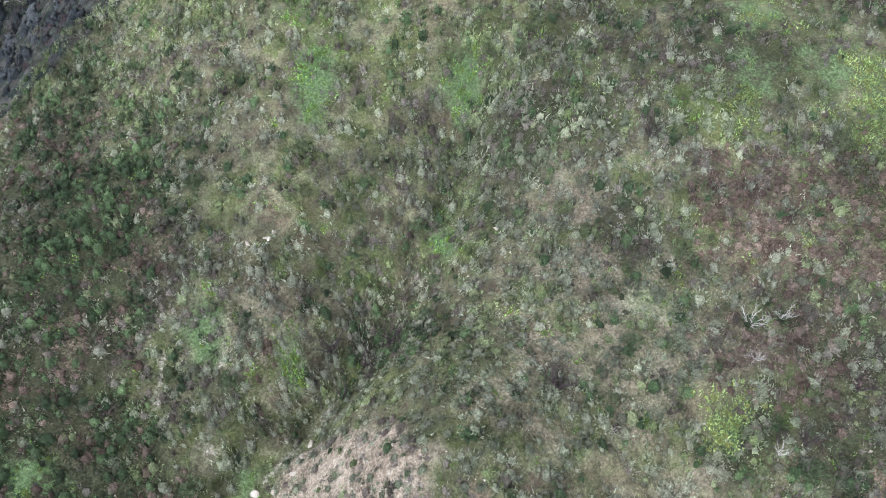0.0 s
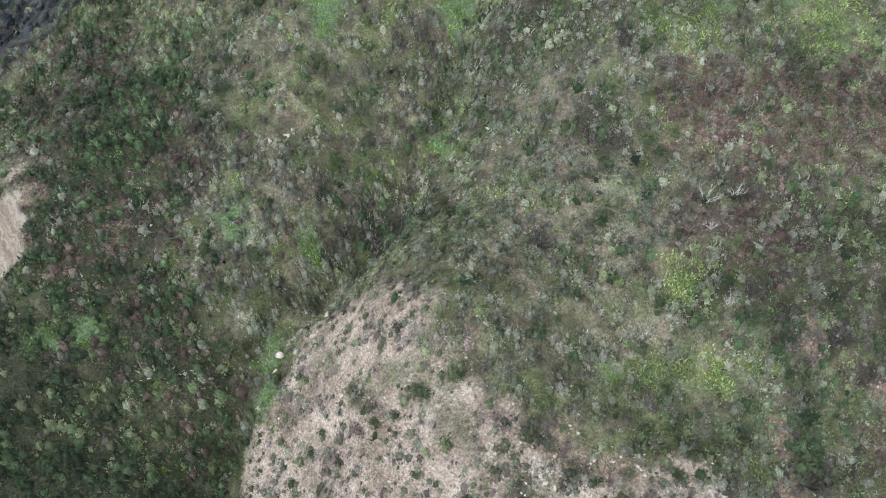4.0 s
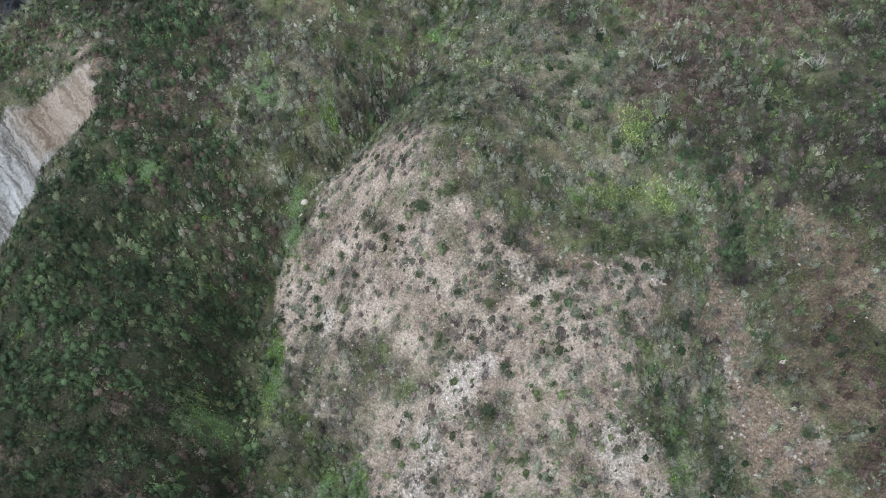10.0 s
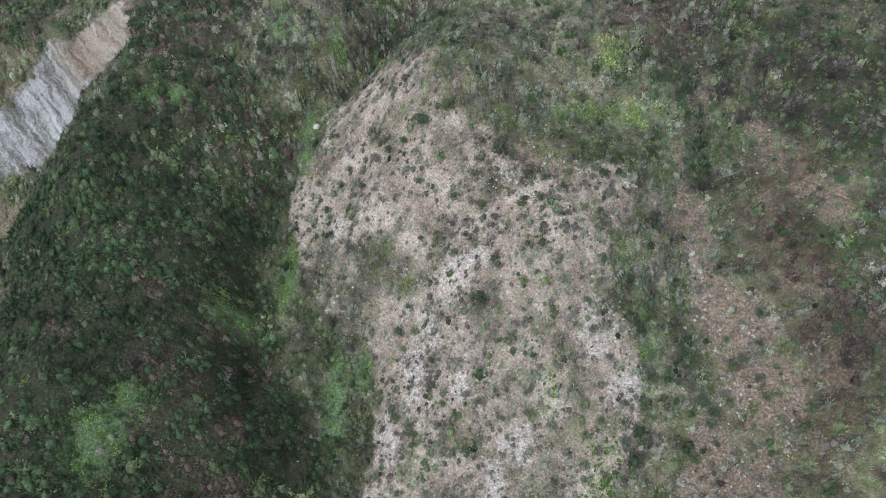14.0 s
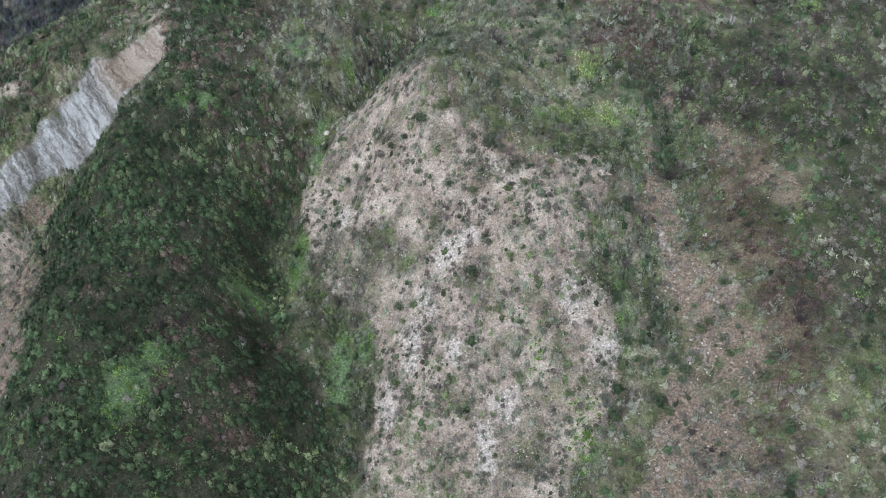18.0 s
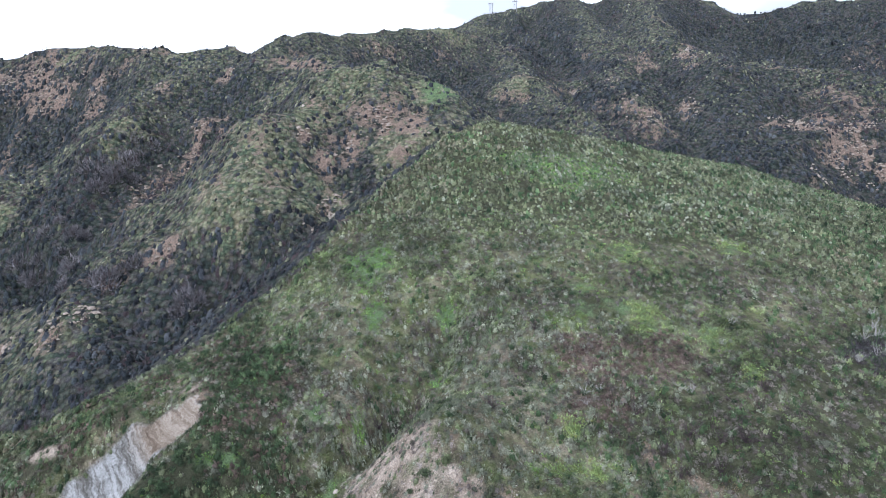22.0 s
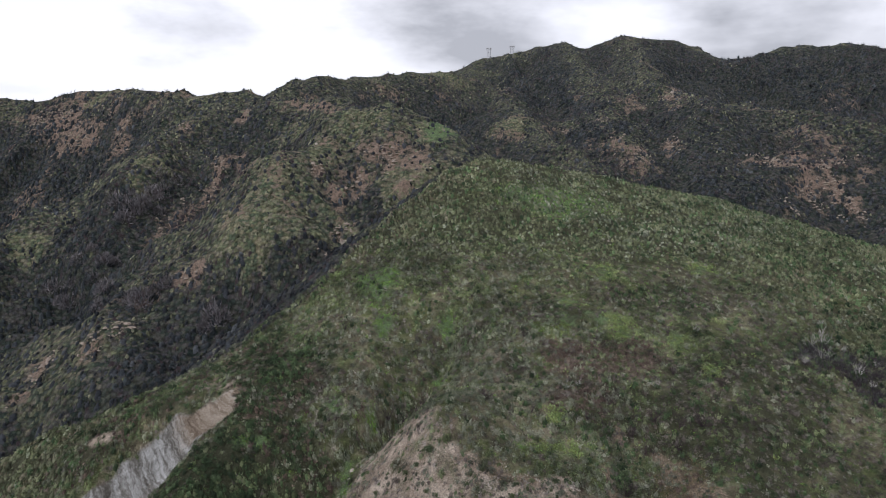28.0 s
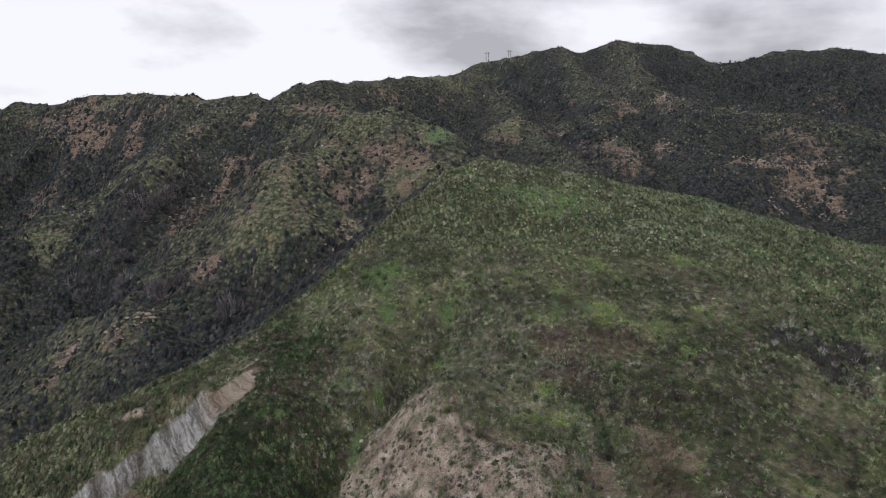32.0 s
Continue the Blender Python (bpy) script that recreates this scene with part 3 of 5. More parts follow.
# oak patches, also placed to darken the canyons that lie in shade
OAK_SHADE = [(-150, 150, 15, 14), (-128, 176, 10, 12), (-142, 118, 11, 9), (-118, 108, 9, 9), (-93, 90, 8, 8), (-73, 81, 6, 6), (-57, 65, 6, 6), (-29, 85, 4, 6), (14, 269, 10, 14), (75, 350, 14, 18), (70, 214, 7, 10), (113, 160, 6, 8), (215, 293, 16, 18), (85, 223, 5, 10), (49, 369, 10, 12), (144, 339, 14, 16),
        (218, 332, 18, 18), (72, 292, 8, 16), (-172, 198, 20, 26), (-147, 181, 16, 20), (-162, 176, 16, 20), (-122, 188, 8, 10), (-145, 195, 13, 17), (-63, 61, 7, 9), (-55, 71, 5, 6), (-110, 117, 12, 15), (-73, 81, 4, 5), (58, 322, 16, 21), (65, 226, 7, 9), (82, 268, 8, 10), (107, 165, 8, 10), (206, 343, 24, 32), (239, 318, 24, 31), (245, 290, 15, 20), (166, 349, 12, 16), (104, 229, 4, 5), (-28, 69, 2, 3), (-114, 137, 11, 14)]
DUSKY = [(47, 14, 18, 14), (62, 30, 16, 12), (41, -6, 9, 10), (52, 52, 10, 6), (36, 19, 8, 6), (28, 15.5, 4, 5), (22.5, 45, 7, 5), (8, 40.5, 7, 4), (46, 28, 8, 6), (19, 16, 3.5, 3), (-5.5, 28, 3, 4), (13, 31.5, 4, 3), (40, 52, 8, 5),
         (-22, 32, 5, 5), (30, 22.5, 8, 3)]
GRASSY = [(20, -1, 2.5, 6), (19.5, -12, 2.5, 7), (11, 24, 10, 8), (8, 36, 5, 5), (-13.5, 26, 4, 5), (14, 14, 5, 4), (4, 18, 5, 4)]
BUSHY = [(25, 11, 3, 6), (-4, 27, 4, 4), (22, -14, 1.2, 6)]
SCARS_LEFT = [(-74, 166, 3.6, 5.6), (-78, 160, 4.3, 6.6), (-81, 154, 3.5, 5.4), (-86, 148, 3.5, 5.4), (-90, 142, 4.1, 6.3), (-90, 134, 3.3, 5.1),
    (-62, 86, 2.5, 3.9), (-65, 85, 1.7, 2.6), (-74, 70, 2.4, 3.8), (-77, 67, 2.9, 4.5), (-80, 66, 2.4, 3.8), (-92, 68, 3.1, 4.8), (-92, 61, 2.5, 3.9),
    (-13, 128, 4.3, 6.7), (-6, 124, 4.2, 6.6), (-14, 121, 2.8, 4.4), (-22, 116, 3.3, 5.2), (-28, 110, 2.7, 4.2), (-24, 96, 3.7, 5.7), (-18, 73, 2.6, 4.1),
    (-27, 90, 2.5, 3.8), (-9, 115, 3.7, 5.7), (-20, 128, 2.9, 4.6), (-165, 218, 9.7, 14.9)]
SCARS_LEFT_FAR = [(-155, 208, 6.2, 9.6), (-146, 210, 7.7, 11.9), (-130, 198, 3.5, 5.4), (-125, 187, 3.3, 5.2), (-177, 216, 6.5, 10.1), (-98, 183, 4, 6.1),
    (-76, 186, 3.1, 4.8), (-36, 134, 2.5, 3.8), (-35, 116, 1.9, 2.9)]
SCARS_RIGHT = [(138, 182, 6.2, 9.5), (145, 180, 5.6, 8.7), (149, 175, 6.2, 9.5), (158, 175, 6.3, 9.7), (164, 175, 5.2, 8), (153, 163, 5.5, 8.4),
    (143, 167, 4.3, 6.7), (129, 156, 4.1, 6.3), (87, 197, 6, 9.3), (81, 192, 4.8, 7.5), (101, 203, 4.5, 7), (79, 202, 4.4, 6.8), (94, 268, 5.5, 8.4),
    (120, 259, 6.8, 10.6), (115, 238, 4.5, 6.9), (122, 220, 3.1, 4.7), (44, 339, 6.4, 9.9), (79, 237, 3.7, 5.7), (64, 248, 3.8, 5.9), (129, 184, 3.9, 6),
    (218, 288, 4.9, 7.5)]
SCARS = SCARS_LEFT + SCARS_LEFT_FAR + SCARS_RIGHT


# outlines in plan of the larger kinds of ground
SPUR = [(-2.5, 17.6), (-7.6, 19.2), (-10.2, 18.8), (-12.9, 16.1), (-16.0, 11.4), (-16.4, 7.9), (-15, 1.5), (-12.1, -2.6), (-6, -8.5), (-5.2, -14.2), (-7, -18.4), (-7.6, -30), (11, -30), (13, -24),
        (17, -19.6), (18.4, -14.3), (17.2, -9.7), (15.9, -3.1), (16.5, -0.5), (19.6, 2.8), (18.9, 4.9), (16, 5.7), (9.3, 5.4), (5.8, 7.6), (0.6, 10.4), (0.3, 13.5)]
RUST_STRIP = [(22, 8.6), (24, 8.4), (25.1, 4.3), (26.8, 2), (26.8, -2.2), (29.4, -6.9), (31, -10.3), (31, -16), (28, -27), (17, -28), (18.5, -24.5), (20.8, -19), (23.2, -14.4), (24.6, -9.8), (22.9, -6), (24, -2.2), (21.6, 1.5)]
BROWN_EARTH = [(31, 8.5), (36.5, 10), (37, 3.4), (33.6, 0.8), (33.8, -4.1), (37, -8), (34.5, -19), (29, -24), (30, -17.4), (30.5, -10.2), (28, -2.5), (30, 1.1)]
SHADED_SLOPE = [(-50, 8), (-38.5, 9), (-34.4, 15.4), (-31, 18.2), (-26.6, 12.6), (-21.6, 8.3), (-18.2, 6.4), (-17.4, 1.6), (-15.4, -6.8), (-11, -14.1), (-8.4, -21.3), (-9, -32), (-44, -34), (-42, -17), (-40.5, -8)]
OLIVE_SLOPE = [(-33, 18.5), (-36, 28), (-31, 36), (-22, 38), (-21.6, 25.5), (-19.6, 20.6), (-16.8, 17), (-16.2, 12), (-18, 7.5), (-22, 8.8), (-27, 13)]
SCARP_TOP = [(-33, 29), (-37.5, 28), (-43, 26), (-47, 21.5), (-55, 16), (-66, 10), (-90, 20), (-76, 30), (-60, 31), (-48, 33), (-38, 46), (-30, 52), (-28, 40)]
RED_BRUSH = [(19.4, 36.2), (28.6, 37), (36.4, 37.4), (40, 31), (33, 25.5), (27, 27.6), (22, 26.4), (18, 32)]


def zone(x, y, outline, soft=1.0, edge=1.0):
    """1 inside an outline, 0 outside, with an uneven border as wide as soft."""
    x, y = np.asarray(x, float), np.asarray(y, float)
    wx = x + edge * (0.9 * value_noise(x, y, 5, 2.7) + 0.6 * value_noise(x, y, 1.9, 5.1))
    wy = y + edge * (0.9 * value_noise(x, y, 5, 7.7) + 0.6 * value_noise(x, y, 1.9, 0.6))
    inside = np.zeros(x.shape, bool)
    near = np.full(x.shape, 1e9)
    for (ax, ay), (bx, by) in zip(outline, outline[1:] + outline[:1]):
        inside ^= ((ay > wy) != (by > wy)) & (wx < ax + (bx - ax) * (wy - ay) / (by - ay if by != ay else 1e-9))
        t = np.clip(((wx - ax) * (bx - ax) + (wy - ay) * (by - ay)) / ((bx - ax) ** 2 + (by - ay) ** 2), 0, 1)
        near = np.minimum(near, np.hypot(wx - ax - t * (bx - ax), wy - ay - t * (by - ay)))
    return np.clip(0.5 + np.where(inside, near, -near) / soft, 0, 1)


def spur_soil(x, y):
    return np.maximum(zone(x, y, SPUR, 1.2), patch(x, y, SOIL))


def rust_soil(x, y):
    return np.maximum(zone(x, y, RUST_STRIP, 1.6), patch(x, y, RUST))


def sage_side(x, y):
    """The spur's flank above the gully, where sage half hides the soil."""
    return np.clip(np.maximum(np.exp(-((x + 9.5) / 4.5) ** 2 - ((y + 1.5) / 6) ** 2), 0.8 * np.exp(-((x - 9) / 5) ** 2 - ((y + 20) / 5) ** 2)) * 1.3, 0, 1)


def patch(x, y, spots, edge=1.0):
    """How far (0 to 1) a place lies inside any of the patches, with uneven edges."""
    x, y = np.asarray(x, float), np.asarray(y, float)
    wx = edge * (1.6 * value_noise(x, y, 6, 2.7) + 0.8 * value_noise(x, y, 2.2, 5.1))
    wy = edge * (1.6 * value_noise(x, y, 6, 7.7) + 0.8 * value_noise(x, y, 2.2, 0.6))
    best = np.zeros(x.shape)
    for px, py, rx, ry in spots:
        bend = min(1.0, min(rx, ry) / (4.0 * edge))
        best = np.maximum(best, np.clip(1.6 - 1.2 * np.hypot((x + bend * wx - px) / rx, (y + bend * wy - py) / ry), 0, 1))
    return best


SCAR_FACE = [(-33.4, 26), (-37.9, 26.4), (-42.6, 24), (-44.4, 21.2), (-46.6, 19.6), (-50, 17), (-54.4, 13.8), (-64, 7), (-66, -3), (-54.4, 8.4), (-50.6, 12.2), (-46.5, 14.2), (-43.7, 14.4), (-40, 14.6), (-36.4, 17), (-33.4, 22)]


def scarp_face(x, y):
    """The bare wall on the far side of the scarp."""
    return zone(x, y, SCAR_FACE, 0.8, 1.0)


def scarp_rim(x, y):
    """Brown loose earth round the bare wall."""
    return 0.8 * zone(x, y, SCAR_FACE, 4.5, 1.2)


def tan_wall(x, y):
    """The upper end of the wall is tan earth, the rest pale grey rock."""
    return scarp_face(x, y) * np.clip((x + 43.5 + 2.5 * value_noise(x, y, 4, 8.8) + 0.9 * (y - 22)) / 6, 0, 1)


FAR_TRACKS = [[(-34, 166), (-46, 180.5), (-57, 190), (-73, 203), (-82, 208.5)]]
# worn lines: a track by the gully, rills on the bare spur
TRAILS = [[(-20.1, 24.5), (-19.7, 21.1), (-18.7, 19.1), (-17.4, 18.7), (-15.9, 18.4)], [(-15.6, 23.5), (-14.6, 21.8), (-12.6, 21.3)], [(-7.9, 23.0), (-9.2, 21.2), (-11.6, 18.4), (-13.4, 15.4), (-15.6, 11.6), (-16, 9)],
          [(1.5, -0.5), (-2, -3.6), (-3.9, -5.3), (-5.8, -8.9), (-7.4, -11.6)], [(23.9, -6.5), (21.9, -10.9), (22.0, -13.1), (20.6, -16.2), (17.6, -20.4), (14.9, -23.4)],
          [(0.4, -6.6), (-2.6, -13.5), (-5.3, -16.4), (-6.7, -19.3)], [(5.6, -7.6), (5.3, -10), (4, -13), (3.9, -18.5)], [(11.3, -10.9), (11.1, -16.4)], [(-7.5, 0), (-10.1, -1.2), (-11.7, -3)]]


def trail(x, y):
    near = np.full(np.shape(x), 9.0)
    for line in TRAILS:
        near = np.minimum(near, line_distance(x + 0.5 * value_noise(x, y, 3, 1.1), y + 0.5 * value_noise(x, y, 3, 4.2), line)[0])
    return 0.5 * np.clip(1.2 - near / 0.42, 0, 1) * np.clip(0.6 + 0.8 * value_noise(x, y, 2.5, 3.3), 0, 1)


ragged = 0.7 * value_noise(gx, gy, 7, 6.6) + 0.6 * value_noise(gx, gy, 3, 1.9)
behind_crest = gy > np.interp(gx, [p[0] for p in NEAR_CREST], [p[1] for p in NEAR_CREST])
far_soil = patch(gx, gy, SCARS, 3.0) * np.clip(np.where(gx < 40, 0.75, 0.35) + 1.5 * ragged, 0, 1)
far_road = np.full(gx.shape, 99.0)
for line in FAR_TRACKS:
    far_road = np.minimum(far_road, line_distance(gx, gy, line)[0])
far_soil = np.maximum(far_soil, 0.9 * np.clip(1.6 - far_road / 1.6, 0, 1))
far_soil = behind_crest * np.maximum(far_soil, np.clip(0.9 * value_noise(gx, gy, 26, 4.1) + 0.8 * ragged - 0.6, 0, 0.5))
ground = sheet("ground", gx, gy, gz)
mottle = np.clip(0.95 + 0.7 * value_noise(gx, gy, 3.2, 3.9) + 0.45 * value_noise(gx, gy, 1.7, 7.9), 0, 1)
soil_here = spur_soil(gx, gy) * np.clip(mottle + 0.1, 0, 1) * (1 - 0.5 * sage_side(gx, gy))
for layer, values in (("soil", np.maximum.reduce([0.95 * soil_here, scarp_rim(gx, gy), 0.42 * patch(gx, gy, GRASSY, 2.5)])), ("pale", np.maximum(0.7 * patch(gx, gy, PALE, 1.6) * np.clip(mottle + 0.2, 0, 1), trail(gx, gy))),
                      ("rust", np.maximum.reduce([0.85 * rust_soil(gx, gy) * np.clip(mottle + 0.15, 0, 1), 0.5 * zone(gx, gy, BROWN_EARTH, 3.0) * mottle, 0.3 * patch(gx, gy, EARTHY, 1.5), 0.3 * zone(gx, gy, RED_BRUSH, 3.0)])),
                      ("scar", far_soil), ("scarp", scarp_face(gx, gy)), ("tan_wall", tan_wall(gx, gy)),
                      ("lush", 0.85 * np.maximum(patch(gx, gy, LUSH, 1.0), 0.6 * patch(gx, gy, MUSTARD, 1.6))),
                      # ground of dark scrub, also darkened for slope shade and shade between bushes
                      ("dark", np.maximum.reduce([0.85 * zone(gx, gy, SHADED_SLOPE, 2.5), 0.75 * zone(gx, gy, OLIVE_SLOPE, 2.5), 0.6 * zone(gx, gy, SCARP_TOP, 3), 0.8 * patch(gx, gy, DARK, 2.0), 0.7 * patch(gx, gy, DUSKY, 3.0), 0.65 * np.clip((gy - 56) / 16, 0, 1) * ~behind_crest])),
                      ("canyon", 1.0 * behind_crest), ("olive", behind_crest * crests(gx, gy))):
    ground.data.attributes.new(layer, "FLOAT", "POINT").data.foreach_set("value", values.ravel().astype(np.float32))
ground.data.materials.append(GROUND)
tagged(ground, "steep hillside of tan soil, dry grass and low scrub", "ground", kind="structure")


# ---- plants ----
rng = np.random.RandomState(11)


def leaf_mesh(name, points, faces, material, leaf=None, plant=None):
    """One mesh of triangles from arrays of points and of their corners; leaf is 1 on leaves, 0 on the woody core, whose
    colour is darkened as shade; plant is the tone of each plant.
    """
    me = bpy.data.meshes.new(name)
    me.vertices.add(len(points))
    me.vertices.foreach_set("co", points.astype(np.float32).ravel())
    me.loops.add(faces.size)
    me.loops.foreach_set("vertex_index", faces.astype(np.int32).ravel())
    me.polygons.add(len(faces))
    me.polygons.foreach_set("loop_start", np.arange(0, faces.size, 3, dtype=np.int32))
    me.polygons.foreach_set("use_smooth", np.ones(len(faces), bool))
    me.update(calc_edges=True)
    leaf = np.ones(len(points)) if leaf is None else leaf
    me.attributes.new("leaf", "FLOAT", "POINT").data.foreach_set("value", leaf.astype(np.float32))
    plant = np.full(len(points), 0.5) if plant is None else plant
    me.attributes.new("plant", "FLOAT", "POINT").data.foreach_set("value", plant.astype(np.float32))
    me.materials.append(material)
    return me


def tuft(count, leaf, slim, upright=0.3, height=0.8, inside=0.35):
    """A clump of leaves within a dome of radius 1, pointing out and up: points and corners."""
    a, r, h = rng.rand(count) * 2 * np.pi, np.sqrt(rng.rand(count)), rng.rand(count)
    lift = np.sqrt(np.maximum(0, 1 - r * r)) * (inside + (1 - inside) * h) * height
    base = np.stack([r * np.cos(a), r * np.sin(a), lift], -1)
    out = base * (1, 1, 1.2) + rng.normal(0, 0.6, (count, 3)) + (0, 0, upright)
    out /= np.linalg.norm(out, axis=1)[:, None]
    side = np.cross(out, rng.normal(0, 1, (count, 3)))
    side /= np.linalg.norm(side, axis=1)[:, None]
    size = leaf * (0.5 + rng.rand(count))[:, None]
    points = np.stack([base - side * size * slim, base + side * size * slim, base + out * size], 1).reshape(-1, 3)
    return points, np.arange(count * 3).reshape(-1, 3), np.ones(count * 3)


def mound(sectors, rings, leaves, leaf, slim, height=0.45, upright=0.4, ragged=0.5, core=0.0):
    """A low bush: a lumpy, ragged core with many thin leaves and twigs standing out of it."""
    turn = rng.rand() * 6.28 + np.arange(sectors) * 2 * np.pi / sectors
    points, faces = [(0, 0, height * (0.8 + 0.4 * rng.rand()))], []
    for k in range(1, rings + 1):
        steep = k / rings * np.pi / 2
        for a in turn + 0.4 * k:
            out, a = 0.85 * np.sin(steep) * (1 - ragged * rng.rand()), a + rng.normal(0, 0.2)
            points.append((out * np.cos(a), out * np.sin(a), np.cos(steep) * height * (0.6 + 0.7 * rng.rand()) - (0.08 if k == rings else 0)))
    for s in range(sectors):
        n = (s + 1) % sectors
        faces.append((0, 1 + s, 1 + n))
        for k in range(rings - 1):
            p, q = 1 + k * sectors, 1 + (k + 1) * sectors
            faces += [(p + s, q + s, q + n), (p + s, q + n, p + n)]
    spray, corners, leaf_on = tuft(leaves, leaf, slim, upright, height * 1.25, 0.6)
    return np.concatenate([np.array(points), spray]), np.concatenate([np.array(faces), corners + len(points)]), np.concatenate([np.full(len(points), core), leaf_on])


def scatter(name, label, places, radius, templates, material, category, flat=1.0):
    """Plants past counting: one object, a clump from the templates at each place."""
    x, y = places
    count = len(x)
    z = ground_height(x, y)
    slope_x = (ground_height(x + 0.5, y) - z) / 0.5
    slope_y = (ground_height(x, y + 0.5) - z) / 0.5
    size = radius[0] + (radius[1] - radius[0]) * rng.rand(count) ** 1.6
    turn, pick = rng.rand(count) * 2 * np.pi, rng.randint(0, len(templates), count)
    all_points, all_faces, all_leaf, all_plant, base = [], [], [], [], 0
    for k, (points, faces, leaf_on) in enumerate(templates):
        on = pick == k
        c, s, sz = np.cos(turn[on])[:, None], np.sin(turn[on])[:, None], size[on][:, None]
        tall = sz * flat * (0.7 + 0.6 * rng.rand(on.sum()))[:, None]
        dx, dy = (points[:, 0] * c - points[:, 1] * s) * sz, (points[:, 0] * s + points[:, 1] * c) * sz
        # the clump follows the slope, so that it sits on the ground
        dz = points[:, 2] * tall - 0.04 + dx * slope_x[on][:, None] + dy * slope_y[on][:, None]
        all_points.append(np.stack([dx + x[on][:, None], dy + y[on][:, None], dz + z[on][:, None]], -1).reshape(-1, 3))
        all_faces.append((faces[None] + (base + np.arange(on.sum()) * len(points))[:, None, None]).reshape(-1, 3))
        all_leaf.append(np.tile(leaf_on, on.sum()))
        all_plant.append(np.repeat(rng.rand(on.sum()), len(points)))
        base += on.sum() * len(points)
    return tagged(new(name, leaf_mesh(name, np.concatenate(all_points), np.concatenate(all_faces), material, np.concatenate(all_leaf), np.concatenate(all_plant))), label, category, kind="stuff")


def sown(count, box, density):
    """Random places in a box (x0, x1, y0, y1), kept where density (0 to 1) allows."""
    x, y = box[0] + (box[1] - box[0]) * rng.rand(count), box[2] + (box[3] - box[2]) * rng.rand(count)
    keep = rng.rand(count) < density(x, y)
    return x[keep], y[keep]


def bare(x, y):
    return np.maximum.reduce([spur_soil(x, y), rust_soil(x, y), patch(x, y, PALE), scarp_face(x, y)])


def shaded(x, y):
    """Where dense dark scrub grows, its dark colour also carrying the slope's shade."""
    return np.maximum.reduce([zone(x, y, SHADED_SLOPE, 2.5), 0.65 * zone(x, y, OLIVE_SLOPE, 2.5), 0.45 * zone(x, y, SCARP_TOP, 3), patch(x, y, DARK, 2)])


def in_front(x, y):
    return y < np.interp(x, [p[0] for p in NEAR_CREST], [p[1] for p in NEAR_CREST]) + 3


def veil(x, y, size, shift, low, high):
    return np.clip((value_noise(x, y, size, shift) + 0.5 * value_noise(x, y, size / 3, shift + 3) - low) / (high - low), 0, 1)


NEAR, UPPER, FAR = (-62, 84, -34, 84), (-112, 150, -14, 136), (-300, 330, 40, 440)


def near_part(x, y):
    """1 where the camera passes close, fading out up the hill and to the far right."""
    return in_front(x, y) * np.clip((80 - y) / 16, 0, 1) * np.clip((78 - x) / 12, 0, 1) * np.clip((y + 0.8 * (62 - np.abs(x)) + 12) / 8, 0, 1)


def upper_part(x, y):
    return in_front(x, y) * (1 - np.clip((80 - y) / 16, 0, 1) * np.clip((78 - x) / 12, 0, 1) * (x > -56)) * (1 - scarp_face(x, y))


def special(x, y):
    """Where herbs, mustard or red brush take the place of the common scrub."""
    return np.maximum.reduce([1.25 * patch(x, y, MUSTARD, 2), 0.85 * zone(x, y, RED_BRUSH, 3), 0.9 * patch(x, y, RUSSET, 3), 0.8 * patch(x, y, EARTHY, 1.5), 0.8 * patch(x, y, LUSH, 2)])


def clear(x, y):
    """0 round the dead shrubs and rocks that stand free of the scrub."""
    free = np.ones(np.shape(x))
    for px, py, r in CLEARINGS:
        free = np.minimum(free, np.clip((np.hypot(x - px, y - py) - 0.5 * r) / (0.5 * r), 0, 1))
    return free


def common(x, y):
    return near_part(x, y) * (1 - 0.9 * bare(x, y)) * (1 - 0.45 * zone(x, y, BROWN_EARTH, 3)) * (1 - 0.75 * special(x, y)) * (1 - scarp_face(x, y)) * clear(x, y) * np.clip(1 - 1.8 * trail(x, y), 0, 1)


CREST_LEFT = [p[:2] for p in NEAR_CREST[3:11]]
THICKET = [(70, 33, 7, 5), (78, 28, 6, 5), (72, 22, 4, 5)]
CLEARINGS = [(20.9, 24.5, 1.4), (35.7, 23.7, 1.4), (42.8, 43.0, 1.4), (48.3, 39.8, 1.4), (71.4, 37.7, 2.0), (64.5, 31.7, 2.2), (68.6, 33.5, 2.2), (74.6, 44.3, 1.8),
             (-9.8, 19.5, 1.2), (-13.1, 15.8, 1.4), (-13.5, 32.3, 1.5), (4.1, 33.2, 0.7),
             (68.9, 37.5, 0.9), (69.7, 33.7, 0.9), (74.3, 35.9, 0.9), (72.0, 28.1, 0.9), (77.0, 31.2, 0.9), (77.7, 27.1, 0.9), (72.3, 25.0, 0.9), (81.5, 29.0, 0.9), (72.0, 19.7, 0.9), (72.3, 40.6, 0.9)]
def faces_valley(x, y):
    """Slopes behind the crest that look towards the valley where the camera flies, within its view."""
    away = np.hypot(x, y + 80)
    rise = (ground_height(x + 1.5 * x / away, y + 1.5 * (y + 80) / away) - ground_height(x, y)) / 1.5
    return ~in_front(x, y) * (rise > (ground_height(x, y) - 103) / away - 0.06) * (np.abs(x) < 0.8 * (y + 85))


